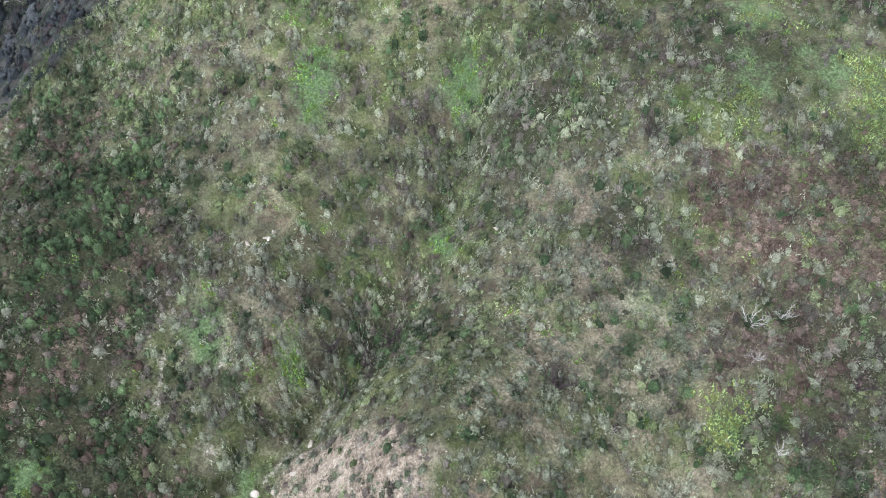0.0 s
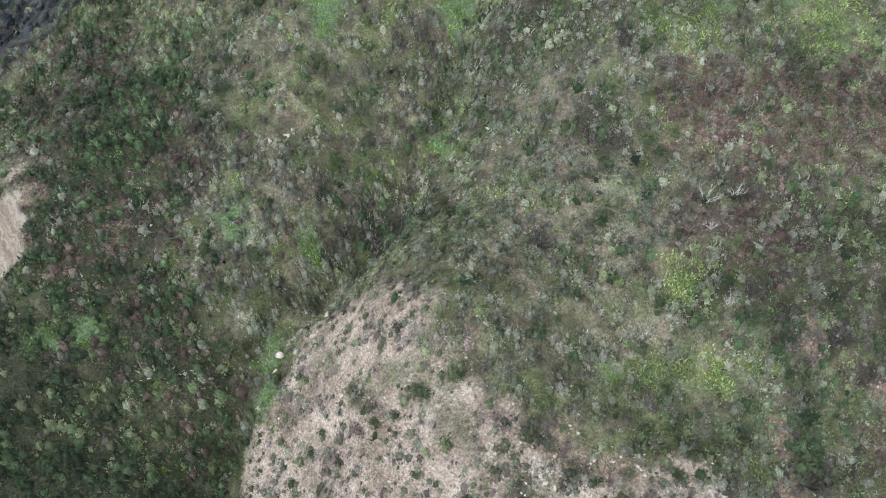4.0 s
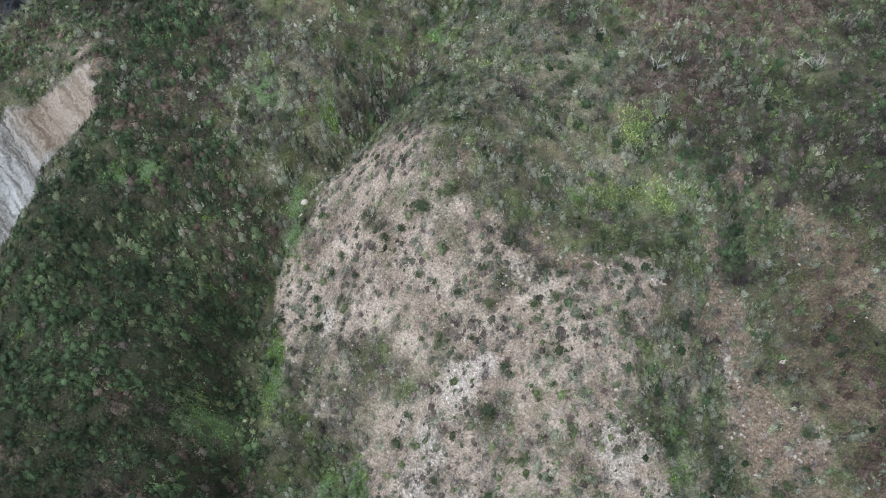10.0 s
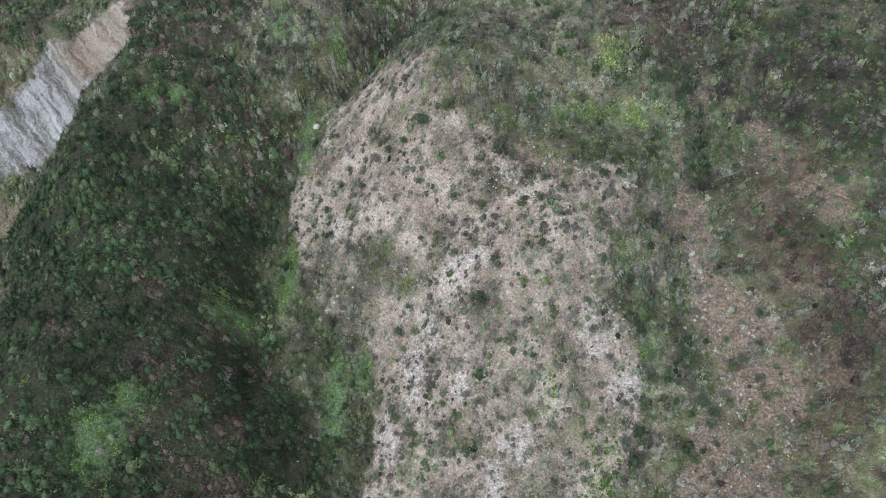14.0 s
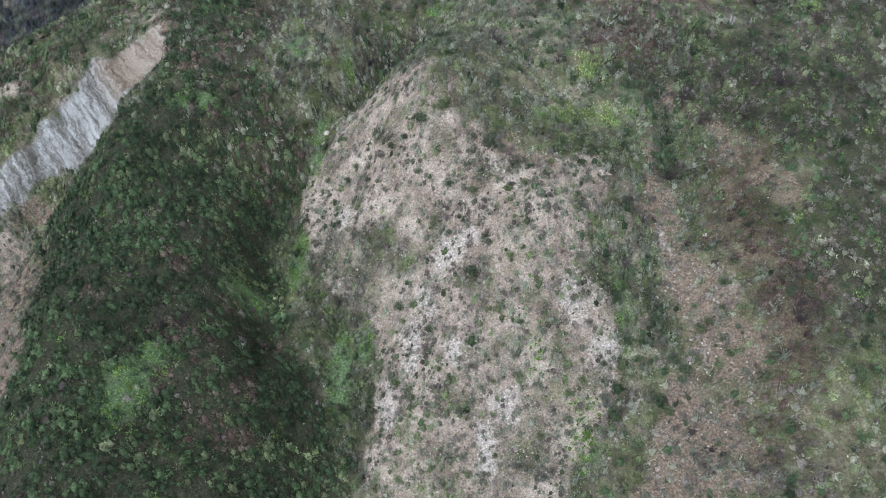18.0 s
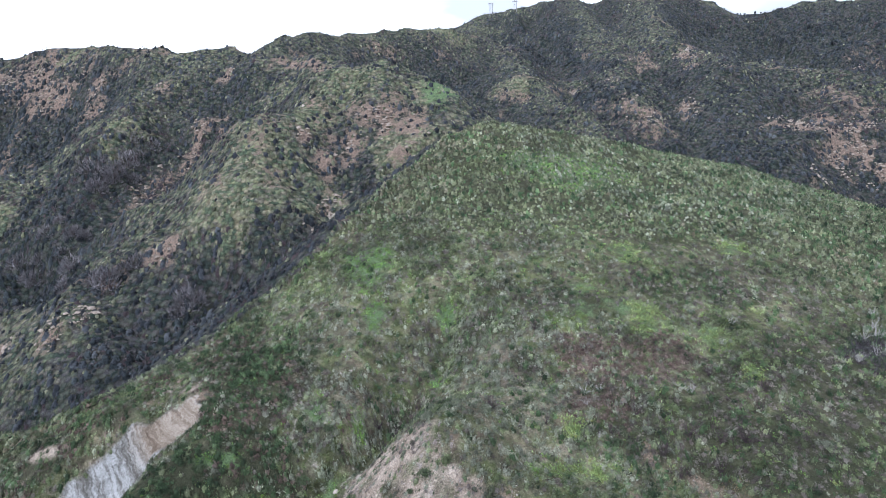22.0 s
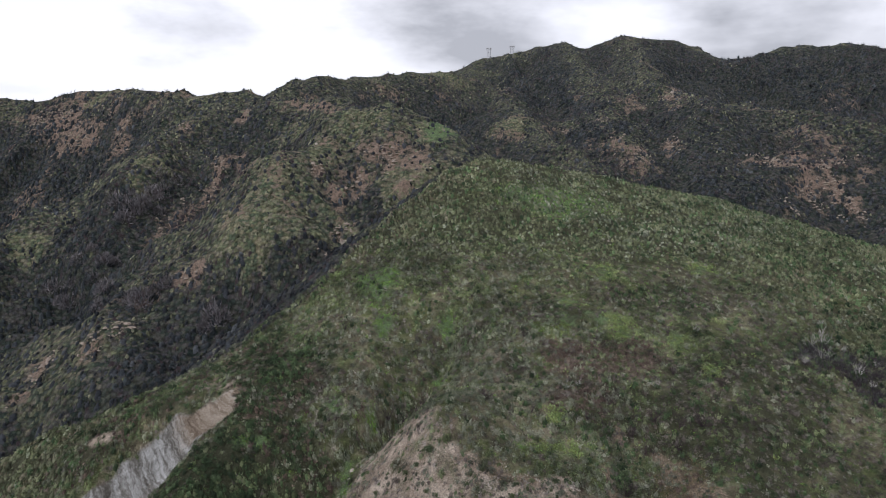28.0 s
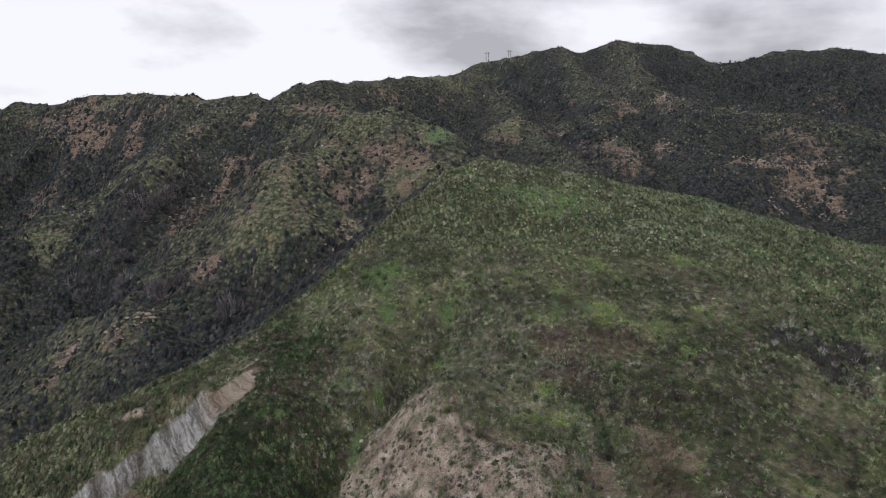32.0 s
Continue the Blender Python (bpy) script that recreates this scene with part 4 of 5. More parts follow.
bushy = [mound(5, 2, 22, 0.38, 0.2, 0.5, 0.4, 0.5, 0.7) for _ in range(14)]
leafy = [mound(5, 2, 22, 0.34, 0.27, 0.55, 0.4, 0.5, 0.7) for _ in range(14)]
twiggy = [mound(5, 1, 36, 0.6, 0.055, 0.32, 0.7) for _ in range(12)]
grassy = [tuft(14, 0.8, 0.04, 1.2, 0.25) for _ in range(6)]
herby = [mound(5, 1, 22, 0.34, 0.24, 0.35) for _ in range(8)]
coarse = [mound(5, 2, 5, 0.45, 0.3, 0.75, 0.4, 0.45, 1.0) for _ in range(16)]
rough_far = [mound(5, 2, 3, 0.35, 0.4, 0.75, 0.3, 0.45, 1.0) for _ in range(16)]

scatter("sage_scrub", "grey-green low sage scrub covering the slope", sown(30000, NEAR, lambda x, y: common(x, y) * (1 - np.clip(1.2 * shaded(x, y), 0, 1)) * (1 - 0.8 * np.clip((x - 22) / 14, 0, 1)) * np.maximum(0.35 + 0.65 * veil(x, y, 15, 1.5, -0.5, 0.4), patch(x, y, GRASSY, 2))),
        (0.26, 0.74), bushy, SAGE, "scrub", 1.25)
scatter("green_scrub", "mid-green leafy scrub in patches on the slope", sown(32000, NEAR, lambda x, y: common(x, y) * (1 - 0.35 * shaded(x, y)) * (1 - 0.6 * patch(x, y, GRASSY, 2)) * (1 - 0.55 * patch(x, y, DUSKY, 2)) * (0.15 + 0.75 * veil(x, y, 12, 6.5, -0.2, 0.6))),
        (0.26, 0.74), leafy, GREEN, "scrub", 1.25)
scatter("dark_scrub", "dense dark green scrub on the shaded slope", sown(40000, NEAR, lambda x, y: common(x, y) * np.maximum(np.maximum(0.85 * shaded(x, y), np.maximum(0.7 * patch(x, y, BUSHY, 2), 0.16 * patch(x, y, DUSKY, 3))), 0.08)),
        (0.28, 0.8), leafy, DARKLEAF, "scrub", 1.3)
scatter("bare_brush", "leafless mauve-grey brush between the green scrub", sown(30000, NEAR, lambda x, y: common(x, y) * (1 - 0.7 * shaded(x, y)) * (1 - 0.7 * patch(x, y, GRASSY, 2)) * (0.12 + 0.88 * np.maximum(0.8 * veil(x, y, 10, 11.5, 0.0, 0.6), 0.8 * patch(x, y, DUSKY, 2)))),
        (0.24, 0.68), bushy, MAUVE, "brush", 1.0)
scatter("russet_brush", "reddish brown dry brush in a patch on the slope", sown(40000, (-62, 46, -28, 46), lambda x, y: 0.75 * np.maximum.reduce([zone(x, y, RED_BRUSH, 3), patch(x, y, RUSSET, 3), 0.4 * patch(x, y, EARTHY, 1.5), 0.15 * zone(x, y, OLIVE_SLOPE, 2), 0.3 * zone(x, y, SCARP_TOP, 2), 0.5 * zone(x, y, BROWN_EARTH, 2)]) * (1 - bare(x, y))), (0.28, 0.7), bushy, RUSSETLEAF, "brush")
scatter("fresh_herbs", "bright green fresh herbs in damp patches", sown(60000, (-40, 50, -30, 112), lambda x, y: np.maximum(0.85 * patch(x, y, LUSH, 1) * veil(x, y, 3, 2.2, -0.8, 0.0), 0.02 * in_front(x, y) * (1 - bare(x, y)))), (0.2, 0.6), herby, BRIGHT, "herbs")
scatter("mustard_patch", "yellow-green mustard growing in patches on the slope", sown(26000, (10, 70, 8, 72), lambda x, y: np.maximum(0.9 * patch(x, y, MUSTARD, 2) * veil(x, y, 4, 5.2, -0.5, 0.3), 0.012 * in_front(x, y))), (0.25, 0.7), herby, YELLOW, "herbs")
scatter("dry_grass", "straw-coloured dry grass tufts on bare soil", sown(26000, NEAR, lambda x, y: near_part(x, y) * np.maximum(np.maximum(0.95 * bare(x, y), 0.75 * patch(x, y, GRASSY, 2)), 0.3 * veil(x, y, 8, 2.5, 0.0, 0.6)) * (1 - scarp_face(x, y))),
        (0.15, 0.4), grassy, STRAW, "grass")
scatter("tawny_grass", "tawny dry grass thinly covering brown earth", sown(16000, (20, 46, -30, 16), lambda x, y: 0.9 * zone(x, y, BROWN_EARTH, 3)), (0.15, 0.45), grassy, TAWNY, "grass")
scatter("soil_scrub", "small brown-grey bushes dotted over bare soil", sown(34000, NEAR, lambda x, y: near_part(x, y) * bare(x, y) * (1 - scarp_face(x, y)) * (0.35 + 0.6 * veil(x, y, 4, 9.1, -0.2, 0.6))), (0.18, 0.55), bushy, DRYLEAF, "scrub", 0.9)
scatter("soil_sage_scrub", "small grey-green bushes dotted over bare soil", sown(34000, NEAR, lambda x, y: near_part(x, y) * bare(x, y) * (1 - scarp_face(x, y)) * np.maximum(sage_side(x, y), 0.35 + 0.65 * veil(x, y, 7, 14.1, -0.2, 0.6))), (0.15, 0.55), bushy, SAGE, "scrub")
scatter("soil_green_scrub", "small green bushes dotted over bare soil", sown(34000, NEAR, lambda x, y: near_part(x, y) * bare(x, y) * (1 - scarp_face(x, y)) * (0.05 + 0.4 * veil(x, y, 9, 4.1, 0.0, 0.6))), (0.18, 0.55), leafy, GREEN, "scrub")
scatter("soil_dark_scrub", "small dark bushes dotted over bare soil", sown(34000, NEAR, lambda x, y: near_part(x, y) * bare(x, y) * (1 - scarp_face(x, y)) * 0.04), (0.2, 0.5), leafy, BUSHLEAF, "scrub", 1.1)
scatter("thicket", "dense dark grey leafless thicket round dead shrubs", sown(1500, (58, 90, 16, 48), lambda x, y: 0.9 * patch(x, y, THICKET, 3)), (0.6, 1.4), twiggy, FARMAUVE, "thicket", 1.2)
scatter("slope_scrub", "low grey-green sage scrub over the upper hillside", sown(26000, UPPER, lambda x, y: upper_part(x, y) * (np.abs(x) < 0.8 * (y + 92)) * (0.25 + 0.6 * veil(x, y, 20, 3.5, -0.3, 0.4))), (0.36, 0.75), coarse, SAGE, "scrub", 1.1)
scatter("slope_green_scrub", "green low scrub over the upper hillside", sown(80000, UPPER, lambda x, y: upper_part(x, y) * (np.abs(x) < 0.8 * (y + 92)) * (0.4 + 0.5 * veil(x, y, 16, 8.5, -0.3, 0.4))), (0.36, 0.85), coarse, SLOPELEAF, "scrub", 1.15)
scatter("slope_dark_scrub", "darker bushes dotted over the upper hillside", sown(22000, UPPER, lambda x, y: upper_part(x, y) * (0.35 + 0.4 * np.clip((x - 50) / 30, 0, 1))), (0.4, 0.9), coarse, DARKLEAF, "scrub", 1.3)
scatter("slope_brown_scrub", "dry brown brush along the upper hillside", sown(30000, UPPER, lambda x, y: upper_part(x, y) * (np.abs(x) < 0.8 * (y + 92)) * np.maximum(0.5 * veil(x, y, 22, 12.5, 0.1, 0.7), 0.6 * np.exp(-(line_distance(x, y, CREST_LEFT)[0] / 9) ** 2))), (0.35, 0.8), coarse, DRYBRUSH, "brush", 1.1)
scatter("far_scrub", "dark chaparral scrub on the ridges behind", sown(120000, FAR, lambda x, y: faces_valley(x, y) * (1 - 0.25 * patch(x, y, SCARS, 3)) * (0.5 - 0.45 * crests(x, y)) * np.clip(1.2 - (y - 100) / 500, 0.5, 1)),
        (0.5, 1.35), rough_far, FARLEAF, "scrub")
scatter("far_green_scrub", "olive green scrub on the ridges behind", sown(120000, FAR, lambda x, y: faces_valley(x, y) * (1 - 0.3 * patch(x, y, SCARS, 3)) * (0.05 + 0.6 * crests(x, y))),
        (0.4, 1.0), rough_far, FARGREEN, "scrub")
scatter("shaded_oak_scrub", "evergreen scrub filling the canyons behind, coloured very dark for their shade", sown(90000, FAR, lambda x, y: faces_valley(x, y) * 0.75 * patch(x, y, OAK_SHADE, 6)), (0.6, 1.5), rough_far, SHADED_OAKLEAF, "scrub")
scatter("far_bare_scrub", "bare grey-mauve shrubs in the canyons behind", sown(60000, FAR, lambda x, y: faces_valley(x, y) * (1 - crests(x, y)) * (0.04 + 0.5 * veil(x, y, 45, 17.5, 0.0, 0.4))),
        (0.6, 1.5), [mound(5, 1, 14, 0.6, 0.1, 0.5, 0.7) for _ in range(6)], FARMAUVE, "scrub")


# ---- single things ----
def height(x, y):
    return float(ground_height(np.array([x]), np.array([y]))[0])


def part(name, me, parent, label=""):
    ob = new(name, me)
    ob.parent = parent
    return tagged(ob, label)


def tube(path, radii, sides=5):
    """Rings of a tapering stem: vertices and faces."""
    path = [Vector(p) for p in path]
    verts, faces = [], []
    for i, (p, r) in enumerate(zip(path, radii)):
        ahead = (path[min(i + 1, len(path) - 1)] - path[max(i - 1, 0)]).normalized()
        u = ahead.orthogonal().normalized()
        v = ahead.cross(u)
        verts += [p + (u * math.cos(2 * math.pi * k / sides) + v * math.sin(2 * math.pi * k / sides)) * r for k in range(sides)]
    for i in range(len(path) - 1):
        for k in range(sides):
            a, b = i * sides + k, i * sides + (k + 1) % sides
            faces.append((a, b, b + sides, a + sides))
    faces += [tuple(range(sides))[::-1], tuple(range((len(path) - 1) * sides, len(path) * sides))]
    return verts, faces


def mesh_of(name, verts, faces, material):
    me = bpy.data.meshes.new(name)
    me.from_pydata([tuple(v) for v in verts], [], faces)
    me.materials.append(material)
    return me


def branch_meshes(name, seed, length, lean, thick, material, forks=4):
    """One crooked limb growing from the origin, and each of the twigs that fork from it."""
    r = random.Random(seed)
    pieces = []

    def grow(start, way, size, width, level):
        path, radii, p, d = [start], [width], Vector(start), Vector(way)
        for i in range(5):
            d = (d + Vector((r.uniform(-0.4, 0.4), r.uniform(-0.4, 0.4), r.uniform(-0.12, 0.3)))).normalized()
            p = p + d * size / 5
            path.append(p.copy())
            radii.append(width * (1 - 0.8 * (i + 1) / 5))
        if level < 2:
            pieces.append(([], []))
        verts, faces = pieces[-1]
        v, f = tube(path, radii, 5 if level == 0 else 3)
        base = len(verts)
        verts.extend(v)
        faces.extend([tuple(k + base for k in q) for q in f])
        if level < 2:
            for _ in range(forks if level == 0 else 2):
                k = r.randint(2, 5)
                side = (path[k] - path[k - 1]).normalized() + Vector((r.uniform(-1, 1), r.uniform(-1, 1), r.uniform(-0.1, 0.6)))
                grow(path[k], side.normalized(), size * r.uniform(0.3, 0.55), radii[k] * 0.75, level + 1)

    grow(Vector((0, 0, -0.05)), Vector(lean).normalized(), length, thick, 0)
    return pieces


def limb(name, parent, label, seed, length, lean, thick, material, forks=4, split=True):
    """A limb under its plant, with its twigs under the limb (or in one mesh where they are too fine to pick apart)."""
    pieces = branch_meshes(name, seed, length, lean, thick, material, forks)
    if not split:
        verts, faces = [], []
        for v, f in pieces:
            faces += [tuple(k + len(verts) for k in q) for q in f]
            verts += v
        return part(name, mesh_of(name, verts, faces, material), parent, label)
    ob = part(name, mesh_of(name, *pieces[0], material), parent, label)
    for v, f in pieces[1:]:
        part("twig", mesh_of("twig", v, f, material), ob)
    return ob


def foliage_mesh(name, form, size, tall, material):
    return leaf_mesh(name, form[0] * (size, size, tall), form[1], material, form[2])


def dead_shrub(seed, size, limbs, sprout):
    """A burnt shrub: bleached limbs, with fresh shoots round the base."""
    r = random.Random(seed)
    ob = new("dead_shrub")
    for k in range(limbs):
        a = 2 * math.pi * (k + r.random()) / limbs
        out = r.uniform(0.25, 1.1)
        limb("limb", ob, "bleached leafless limb", seed * 31 + k, size * r.uniform(0.7, 1.15), (out * math.cos(a), out * math.sin(a), 1), 0.024 * size ** 0.7, DEADWOOD)
    if sprout:
        part("regrowth", foliage_mesh("regrowth", mound(7, 1, 200, 0.3, 0.2, 0.7, 0.8), 0.4 * size, 0.42 * size, DARKLEAF), ob, "dark green basal shoots")
    return ob


def shrub(seed, leaf, sides):
    r = random.Random(seed)
    ob = new("shrub")
    for k in range(4):
        a = 2 * math.pi * (k + r.random()) / 4
        limb("stem", ob, "", seed * 17 + k, 0.8, (0.7 * math.cos(a), 0.7 * math.sin(a), 1), 0.02, TWIG, 3, False)
    part("foliage", foliage_mesh("foliage", mound(7, 2, sides, 0.3, 0.2, 0.7, 0.5, 0.5, 0.6), 1.0, 1.0, leaf), ob)
    return ob


def place(ob, x, y, size, turn, sink=0.0):
    return Matrix.Translation((x, y, height(x, y) - sink)) @ Matrix.Rotation(turn, 4, "Z") @ Matrix.Scale(size, 4)


pick_of = random.Random(5)
dead_forms = [dead_shrub(k, 2.6, 9 + k % 3, True) for k in range(3)] + [dead_shrub(7, 2.2, 8, False), dead_shrub(9, 2.0, 12, False)]
DEAD_ON_SLOPE = [(20.9, 24.5, 0, 0.6), (23, 24.6, 1, 0.5), (20.7, 21.9, 3, 0.55), (15, 33.6, 3, 0.5), (13.1, 32.3, 3, 0.5), (10.6, 17.3, 3, 0.5),
    (35.7, 23.7, 2, 0.65), (21.1, 16.2, 4, 0.5), (-20.1, -10.4, 1, 0.7), (-11.9, -12.4, 4, 0.7), (42.8, 43, 0, 1.1), (48.3, 39.8, 1, 1.3)]
DEAD_IN_THICKET = [(71.4, 37.7, 2, 1.4), (64.5, 31.7, 4, 1.7), (68.6, 33.5, 3, 1.6), (74.6, 44.3, 4, 1.4), (64.1, 51, 4, 1), (68.9, 37.5, 3, 1.5),
    (69.7, 33.7, 3, 1.4), (74.3, 35.9, 4, 1.5), (72, 28.1, 2, 1.5), (77, 31.2, 4, 1.3), (77.7, 27.1, 3, 1.3), (72.3, 25, 4, 1.5), (81.5, 29, 4, 1.4),
    (72, 19.7, 3, 1.3), (72.3, 40.6, 3, 1.6)]
DEAD = DEAD_ON_SLOPE + DEAD_IN_THICKET
DEAD_LABELS = ["bleached dead shrub with dark green shoots at its base", "burnt grey shrub skeleton with green regrowth", "many-limbed burnt shrub above dark green regrowth",
               "bare white dead shrub on the scrubby slope", "bare grey many-branched dead shrub on the slope"]
used = set()
for x, y, k, size in DEAD:
    m = place(None, x, y, size, pick_of.uniform(0, 6.28))
    if k in used:
        ob = copy_thing(dead_forms[k], m)
    else:
        ob = dead_forms[k]
        ob.matrix_basis = m
        used.add(k)
    tagged(ob, DEAD_LABELS[k], "dead shrub", "burnt shrubs on the hill")

# grey-mauve leafless bushes that stand out from the scrub
grey_forms = [dead_shrub(20 + k, 2.0, 11, False) for k in range(2)]
for me in {o.data for f in grey_forms for o in f.children_recursive}:
    me.materials.clear()
    me.materials.append(GREYTWIG)
GREY = [(28.5, 13.5), (30.0, 11.0), (33.0, 16.5), (36.5, 15.0), (25.5, 4.5), (27.0, 20.0), (-8.5, 26.0), (-10.0, 28.5), (-3.0, 30.0), (44.0, 20.0), (46.5, 24.0), (40.0, 28.0), (16.0, 38.6), (-17.9, 43.9), (7.1, 19.4), (14.5, 18.6), (22.9, 16.9), (-6.1, 25.6), (-4.0, 26.8), (22.1, -0.4), (-5.4, 24.2), (-7.8, 23.4),
        (39.7, 14.9), (35.1, 11.3), (-25.2, -10.5), (-26.8, -11.3), (34.2, -13.1)]
for k, (x, y) in enumerate(GREY):
    m = place(None, x, y, pick_of.uniform(0.8, 1.25), pick_of.uniform(0, 6.28))
    if k < 2:
        ob = grey_forms[k]
        ob.name = "bare_bush"
        ob.matrix_basis = m
    else:
        ob = copy_thing(grey_forms[k % 2], m)
    for branch in ob.children:
        tagged(branch, "grey-mauve leafless limb")
    tagged(ob, "leafless grey-mauve bush among the green scrub", "bush", "bare bushes on the hill")

# round shrubs on the bare spur
shrub_forms = [shrub(k, leaf, 210) for k, leaf in enumerate((BUSHLEAF, GREEN, BUSHLEAF, SAGE, DRYLEAF))]
SHRUBS = [(-1.6, 9.8), (0.8, 10.5), (1.5, 3.9), (7.1, 6.8), (-6.2, 8.8), (9.6, 2.4), (10.1, 4.3), (16.2, 2.6), (15.8, 4.4), (4.1, 2.5), (2.6, 0.3), (-6.4, 6.2),
          (-3.3, 8.9), (-1.9, 5.4), (-3.0, -4.0), (2.0, -4.1), (3.8, -5.0), (7.8, -4.2), (9.1, -3.7), (11.4, -4.5), (13.6, -6.0), (6.5, -8.7), (8.7, -9.9), (18.5, -4.4)]
MORE_SHRUBS = [(15.0, 1.0), (16.2, -0.9), (18.5, -8.5), (16.6, -16.9), (-3.8, -6.0), (-4.1, -13.2), (-0.6, -9.4), (10.4, -15.3), (5.3, -2.1), (-0.1, 1.1), (-7.7, 7.3),
               (-8.6, 6.9), (-10.2, 8.6), (-12.8, 9.8), (-11.8, 6.8), (24.6, 9.0), (26.0, 7.8), (19.3, -10.4), (28.8, -7.7), (29.9, -5.3), (23.7, -16.2), (26.2, -11.8),
               (33.8, -10.6), (24.5, 14.6)]
RUST_SHRUBS = [(18.4, -8.1), (23, -10.5), (26.1, -9.2), (29.1, -7.3), (23.4, -14.4), (27, -11.2), (28.4, -10.2), (29.2, -12.5), (24.2, -15.3), (22.2, -18.7), (28.1, -14.7), (29, -16.6), (34.1, -10.3), (34, -18.1),
               (31.2, -24.1), (16.5, -17), (19.3, -12.1), (20.2, -13.7), (3.9, -5.1)]
spots = SHRUBS + MORE_SHRUBS + RUST_SHRUBS
while len(spots) < 200:
    x, y = pick_of.uniform(-14, 32), pick_of.uniform(-27, 18)
    on = float(bare(np.array([x]), np.array([y]))[0])
    if on > 0.45 and min((x - a) ** 2 + (y - b) ** 2 for a, b in spots) > 1.6:
        spots.append((x, y))
SHRUB_LABELS = ["dark green rounded shrub on bare tan soil", "leafy green shrub on bare tan soil", "dense dark green bush on stony soil", "grey-green sage bush on bare tan soil", "withered brown bush on bare tan soil"]
for k, (x, y) in enumerate(spots):
    form = k if k < 5 else (k % 4 if k < 67 else pick_of.choice((1, 3, 3, 4, 4)))
    m = place(None, x, y, pick_of.uniform(0.5, 0.85) if k < 67 else pick_of.uniform(0.4, 0.72), pick_of.uniform(0, 6.28))
    if k < 5:
        ob = shrub_forms[k]
        ob.matrix_basis = m
    else:
        ob = copy_thing(shrub_forms[form], m)
    tagged(ob, SHRUB_LABELS[form], "shrub", "shrubs on the bare spur")


# larger bushes standing out of the scrub on the green slopes
BUSH_LABELS = ["rounded dark green bush among low scrub", "leafy mid-green bush among low scrub", "dense dark green bush in the grey scrub", "pale grey-green sage bush among low scrub", "withered brown bush among green scrub"]
tall = []
while len(tall) < 110:
    x, y = pick_of.uniform(-42, 62), pick_of.uniform(-22, 66)
    if float(common(np.array([x]), np.array([y]))[0]) > 0.6 and all((x - a) ** 2 + (y - b) ** 2 > 9 for a, b in tall):
        tall.append((x, y))
for k, (x, y) in enumerate(tall):
    form = pick_of.choice((0, 0, 1, 1, 2, 3, 4)) if float(shaded(np.array([x]), np.array([y]))[0]) < 0.3 else pick_of.choice((0, 2))
    ob = copy_thing(shrub_forms[form], place(None, x, y, pick_of.uniform(0.75, 1.25), pick_of.uniform(0, 6.28), 0.05))
    tagged(ob, BUSH_LABELS[form], "bush", "bushes in the scrub")

# grey leafless trees in the canyon behind
def bare_tree(seed):
    r = random.Random(seed)
    ob = new("bare_tree")
    limb("trunk", ob, "short dark trunk", seed, 2.2, (0.15, 0.1, 1), 0.09, TWIG, 3)
    for k in range(5):
        a = 2 * math.pi * (k + r.random()) / 5
        limb("limb", ob, "grey leafless limb", seed * 13 + k, 2.8, (0.8 * math.cos(a), 0.8 * math.sin(a), 1), 0.06, TREETWIG, 4)
    part("crown", foliage_mesh("crown", tuft(420, 0.3, 0.09, 0.5, 1.0, 0.1), 1.9, 2.7, TREETWIG), ob, "grey-mauve crown of fine twigs")
    return ob


TREETWIG = leaf_material("grey_twigs", (0.07, 0.065, 0.07), (0.17, 0.158, 0.168), (0.3, 0.285, 0.3), 0.3)
tree_forms = [bare_tree(50 + k) for k in range(3)]
TREES = [(-111, 123), (-108, 125), (-102, 121), (-104, 117), (-112, 119), (-100, 122), (-114, 117), (-106, 115), (-90, 97), (-111, 116), (-89, 91), (-118, 120), (-107, 143), (-104, 147), (-100, 144), (-98, 150), (-96, 153), (-100, 142), (-103, 138), (-100, 152), (-98, 157), (-93, 157), (-110, 145), (-95, 146), (-73, 80), (-71, 83), (-76, 82), (-68, 84), (-55, 72), (-53, 74)]
for k, (x, y) in enumerate(TREES):
    m = place(None, x, y, pick_of.uniform(0.8, 1.4), pick_of.uniform(0, 6.28), 0.2)
    if k < 3:
        ob = tree_forms[k]
        ob.matrix_basis = m
    else:
        ob = copy_thing(tree_forms[k % 3], m)
    tagged(ob, "leafless grey-mauve tree on the canyon side", "tree", "bare trees in the canyon")


# ---- rocks ----
def rock_mesh(seed, flat):
    """A broken block: a rough lump cut by flat breaks."""
    r = random.Random(seed)
    bm = bmesh.new()
    bmesh.ops.create_icosphere(bm, subdivisions=2, radius=1.0)
    cuts = [(Vector((r.uniform(-1, 1), r.uniform(-1, 1), r.uniform(-0.5, 1))).normalized(), r.uniform(0.3, 0.65)) for _ in range(12)]
    for v in bm.verts:
        for way, far in cuts:
            over = v.co.dot(way) - far
            if over > 0:
                v.co -= way * over
        v.co += Vector((r.uniform(-1, 1), r.uniform(-1, 1), r.uniform(-1, 1))) * 0.05
        v.co.z *= flat
    me = bpy.data.meshes.new("rock")
    bm.to_mesh(me)
    bm.free()
    me.materials.append(STONE)
    return me


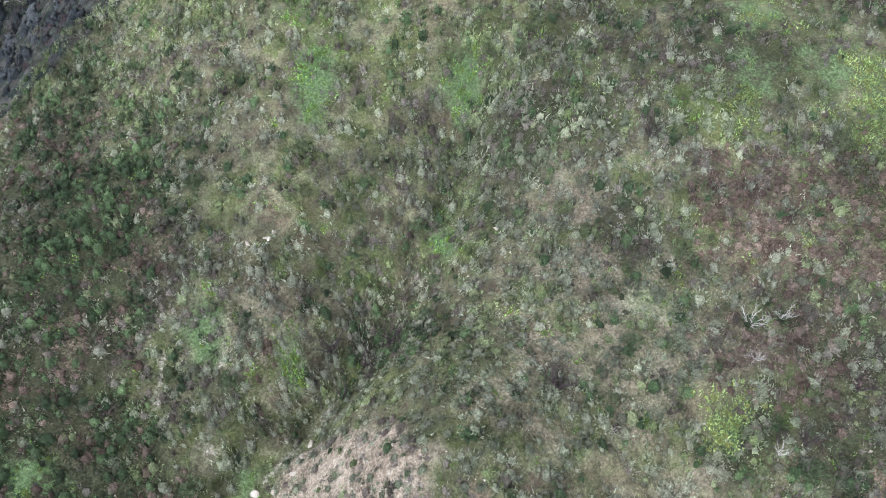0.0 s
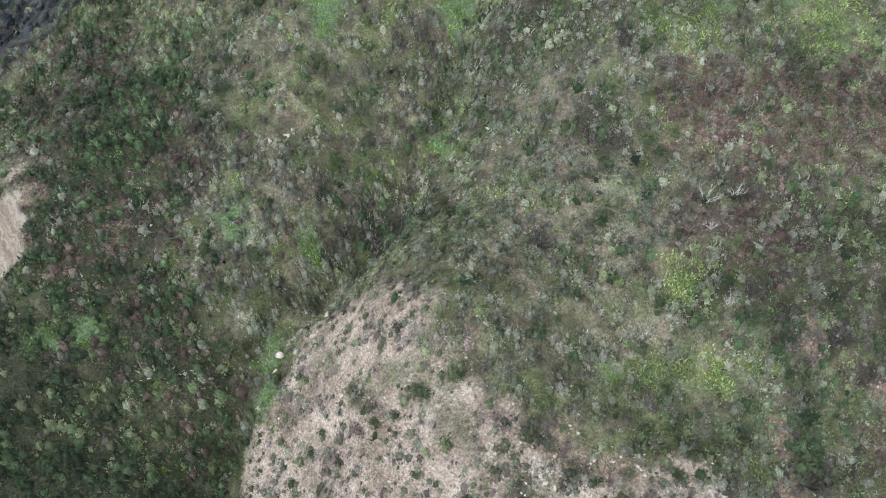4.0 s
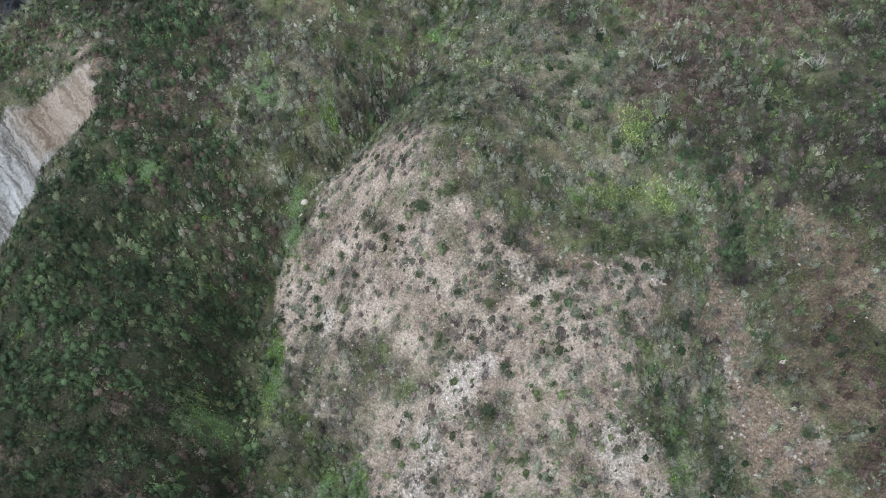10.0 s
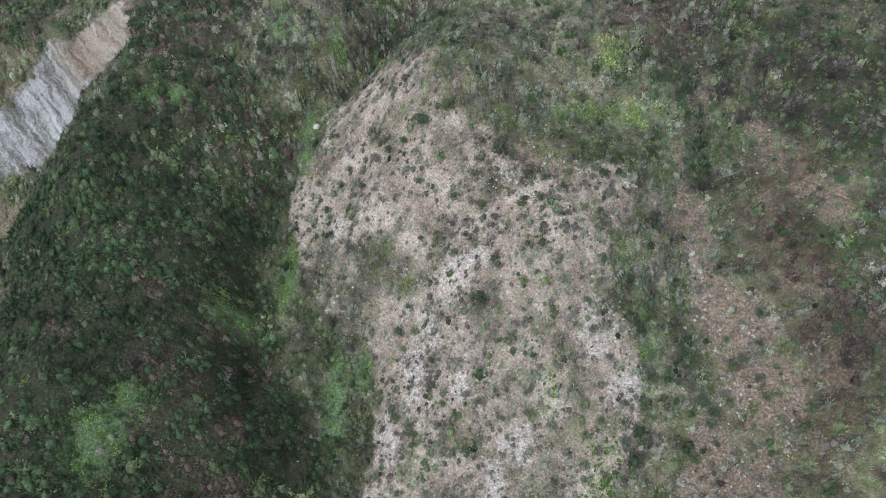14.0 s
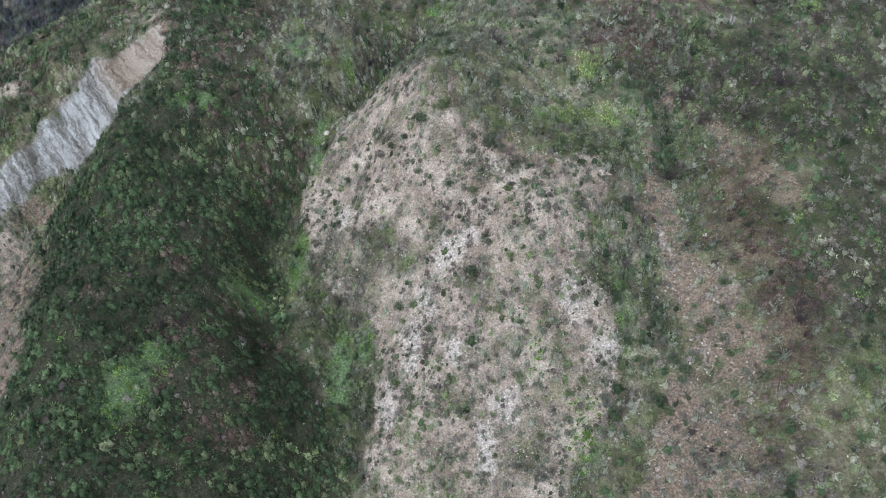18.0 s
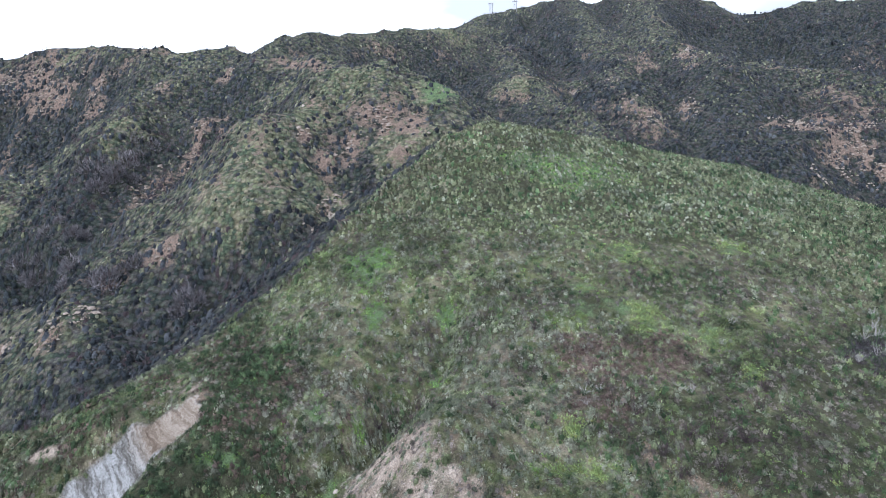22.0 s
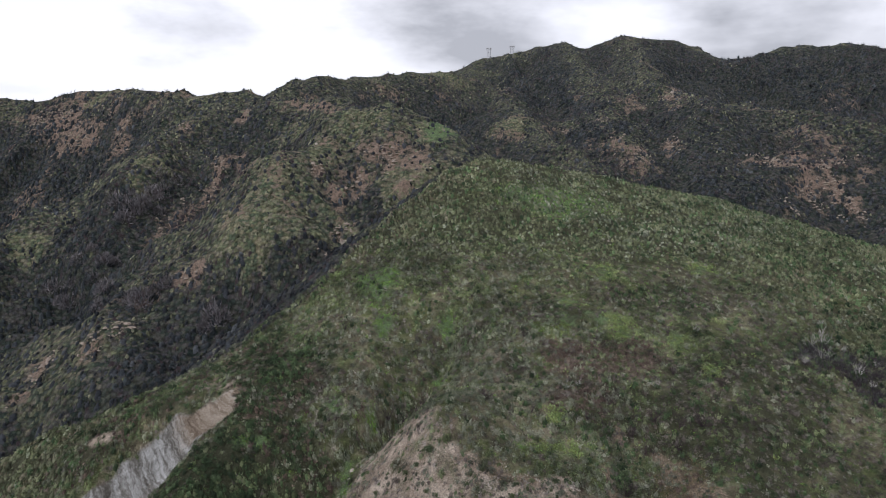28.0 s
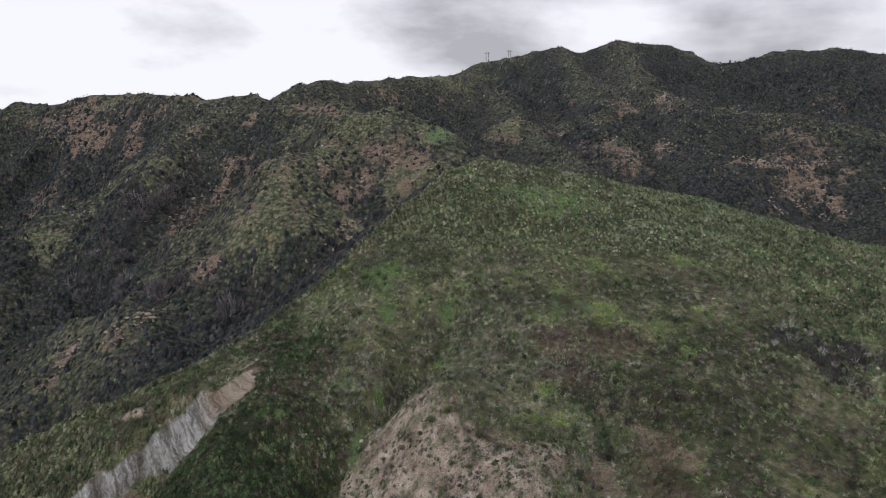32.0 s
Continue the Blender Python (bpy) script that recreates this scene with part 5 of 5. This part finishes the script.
rock_forms = [rock_mesh(k, 0.55 + 0.1 * k) for k in range(5)]
outcrop_forms = [rock_mesh(20 + k, 0.8) for k in range(4)]
for me in outcrop_forms:
    me.name = "outcrop"
    me.materials[0] = PALEROCK
ROCKS = [(-9.8, 19.5, 0.55), (-10.2, 18.6, 0.5), (-10.6, 17.3, 0.5), (-12.1, 16.3, 0.4), (-13.4, 16.4, 0.5), (-13.9, 15.4, 0.4), (-13.9, 31.2, 0.4), (-13.1, 31.6, 0.34), (-12.6, 32.0, 0.3),
         (-14.6, 31.4, 0.35), (-13.0, 31.6, 0.3), (4.1, 33.2, 0.35), (28.6, -1.8, 0.5), (22.7, 2.6, 0.35), (24.4, -1.1, 0.4), (24.8, -2.7, 0.45), (22.7, -7.9, 0.4), (21.6, -11.4, 0.45),
         (24.4, -2.2, 0.3), (-12.1, 5.4, 0.5), (7.0, 4.5, 0.35), (6.6, 4.9, 0.3), (7.5, 4.2, 0.3), (1.0, -1.0, 0.4), (2.1, 0.4, 0.35)]
spread_rocks = [(x, y, s) for x, y, s in ROCKS]
while len(spread_rocks) < 120:
    x, y = pick_of.uniform(-14, 32), pick_of.uniform(-26, 14)
    if float(np.maximum(patch(np.array([x]), np.array([y]), PALE), 0.6 * rust_soil(np.array([x]), np.array([y])))[0]) > 0.4:
        spread_rocks.append((x, y, pick_of.uniform(0.1, 0.24)))
for k, (x, y, size) in enumerate(spread_rocks):
    ob = new("rock", rock_forms[k % 5])
    ob.matrix_world = Matrix.Translation((x, y, height(x, y) + 0.05 * size)) @ Euler((pick_of.uniform(-0.3, 0.3), pick_of.uniform(-0.3, 0.3), pick_of.uniform(0, 6.28))).to_matrix().to_4x4() @ Matrix.Diagonal((1.05 * size, 1.05 * size * pick_of.uniform(0.5, 0.9), 1.2 * size, 1))
    tagged(ob, "pale angular boulder beside the gully" if size > 0.33 else "small pale stone lying on bare soil", "rock", "pale rocks on the hill")

OUTCROPS = [(-74, 166, 2.0), (-76, 163, 2.0), (-79, 160, 2.0), (-81, 157, 1.9), (-85, 148, 1.9), (-87, 145, 1.9), (-90, 142, 1.9), (-90, 137, 1.8), (-91, 136, 1.8), (-62, 87, 1.4), (-64, 85, 1.4), (-65, 84, 1.4), (-74, 71, 1.3), (-75, 68, 1.3), (-79, 66, 1.3), (-80, 66, 1.3), (-91, 68, 1.4), (-92, 64, 1.4), (-16, 128, 1.6), (-14, 128, 1.6), (-13, 132, 1.6), (-22, 111, 1.5), (-38, 133, 1.7), (-33, 118, 1.5), (-23, 86, 1.3), (122, 220, 2.5), (120, 221, 2.5), (162, 179, 2.4), (158, 175, 2.3), (120, 259, 2.8)]
for k, (x, y, size) in enumerate(OUTCROPS):
    ob = new("outcrop", outcrop_forms[k % 4])
    ob.matrix_world = Matrix.Translation((x, y, height(x, y) - 0.2 * size)) @ Euler((pick_of.uniform(-0.3, 0.3), pick_of.uniform(-0.3, 0.3), pick_of.uniform(0, 6.28))).to_matrix().to_4x4() @ Matrix.Diagonal((size, size * pick_of.uniform(0.6, 1.2), size * pick_of.uniform(0.8, 1.3), 1))
    tagged(ob, "pale tan rock outcrop on the steep ridge side", "outcrop", "rock outcrops on the ridges")


def gravel(name, label, places, low, high, material):
    """Stones past counting, each a small crooked double pyramid."""
    x, y = places
    z = ground_height(x, y)
    corner = np.array([(1, 0, 0), (0, 1, 0), (-1, 0, 0), (0, -1, 0), (0, 0, 0.7), (0, 0, -0.5)], float)
    faces = np.array([(0, 1, 4), (1, 2, 4), (2, 3, 4), (3, 0, 4), (1, 0, 5), (2, 1, 5), (3, 2, 5), (0, 3, 5)])
    size = low + (high - low) * rng.rand(len(x)) ** 2.5
    pts = corner[None] * (1 + rng.normal(0, 0.25, (len(x), 6, 3))) * size[:, None, None] + rng.normal(0, 0.12, (len(x), 6, 3)) * size[:, None, None]
    pts = pts + np.stack([x, y, z + 0.1 * size], -1)[:, None]
    return tagged(new(name, leaf_mesh(name, pts[:, faces].reshape(-1, 3), np.arange(len(x) * 24).reshape(-1, 3), material)), label, "gravel", kind="stuff")


gravel("gravel", "pale broken stones strewn over bare soil", sown(16000, (-16, 36, -28, 20), lambda x, y: np.maximum(patch(x, y, PALE), np.maximum(0.4 * spur_soil(x, y), 0.2 * rust_soil(x, y)))), 0.035, 0.15, STONE)


gravel("scarp_rubble", "grey broken rock lying on the bare scarp", sown(1600, (-64, -33, 2, 31), lambda x, y: scarp_face(x, y) * veil(x, y, 3, 4.4, 0.1, 0.6)), 0.04, 0.18, STONE)
gravel("outcrop_rubble", "broken tan rock on the scars of the ridges behind", sown(150000, (-180, 240, 50, 345), lambda x, y: ~in_front(x, y) * patch(x, y, SCARS, 3) * veil(x, y, 8, 3.2, -0.4, 0.4)), 0.15, 0.8, TANSTONE)


# ---- power line on the summit ridge ----
def box(bm, x, y, z, sx, sy, sz):
    bmesh.ops.create_cube(bm, size=1, matrix=Matrix.Translation((x, y, z)) @ Matrix.Diagonal((sx, sy, sz, 1)))


def simple(name, parent, *boxes):
    bm = bmesh.new()
    for b in boxes:
        box(bm, *b)
    me = bpy.data.meshes.new(name)
    bm.to_mesh(me)
    bm.free()
    me.materials.append(STEEL)
    return part(name, me, parent)


def power_pole(tall):
    ob = new("power_pylon")
    simple("leg", ob, (-0.9, 0, tall / 2 - 0.4, 0.35, 0.35, tall + 0.8))
    simple("leg", ob, (0.9, 0, tall / 2 - 0.4, 0.35, 0.35, tall + 0.8))
    simple("crossarm", ob, (0, 0, tall - 0.8, 4.4, 0.3, 0.35))
    simple("brace", ob, (0, 0, tall * 0.55, 1.8, 0.2, 0.25))
    for x in (-2, 0, 2):
        simple("insulator", ob, (x, 0, tall - 1.3, 0.18, 0.18, 0.7))
    return ob


for k, (x, y, tall) in enumerate(((39.5, 412.8, 8.0), (55.3, 406.0, 6.5))):
    ob = power_pole(tall)
    ob.matrix_world = Matrix.Translation((x, y, height(x, y))) @ Matrix.Rotation(0.3, 4, "Z")
    tagged(ob, "grey two-legged power pylon on the ridge line", "pylon", "pylons on the ridge")
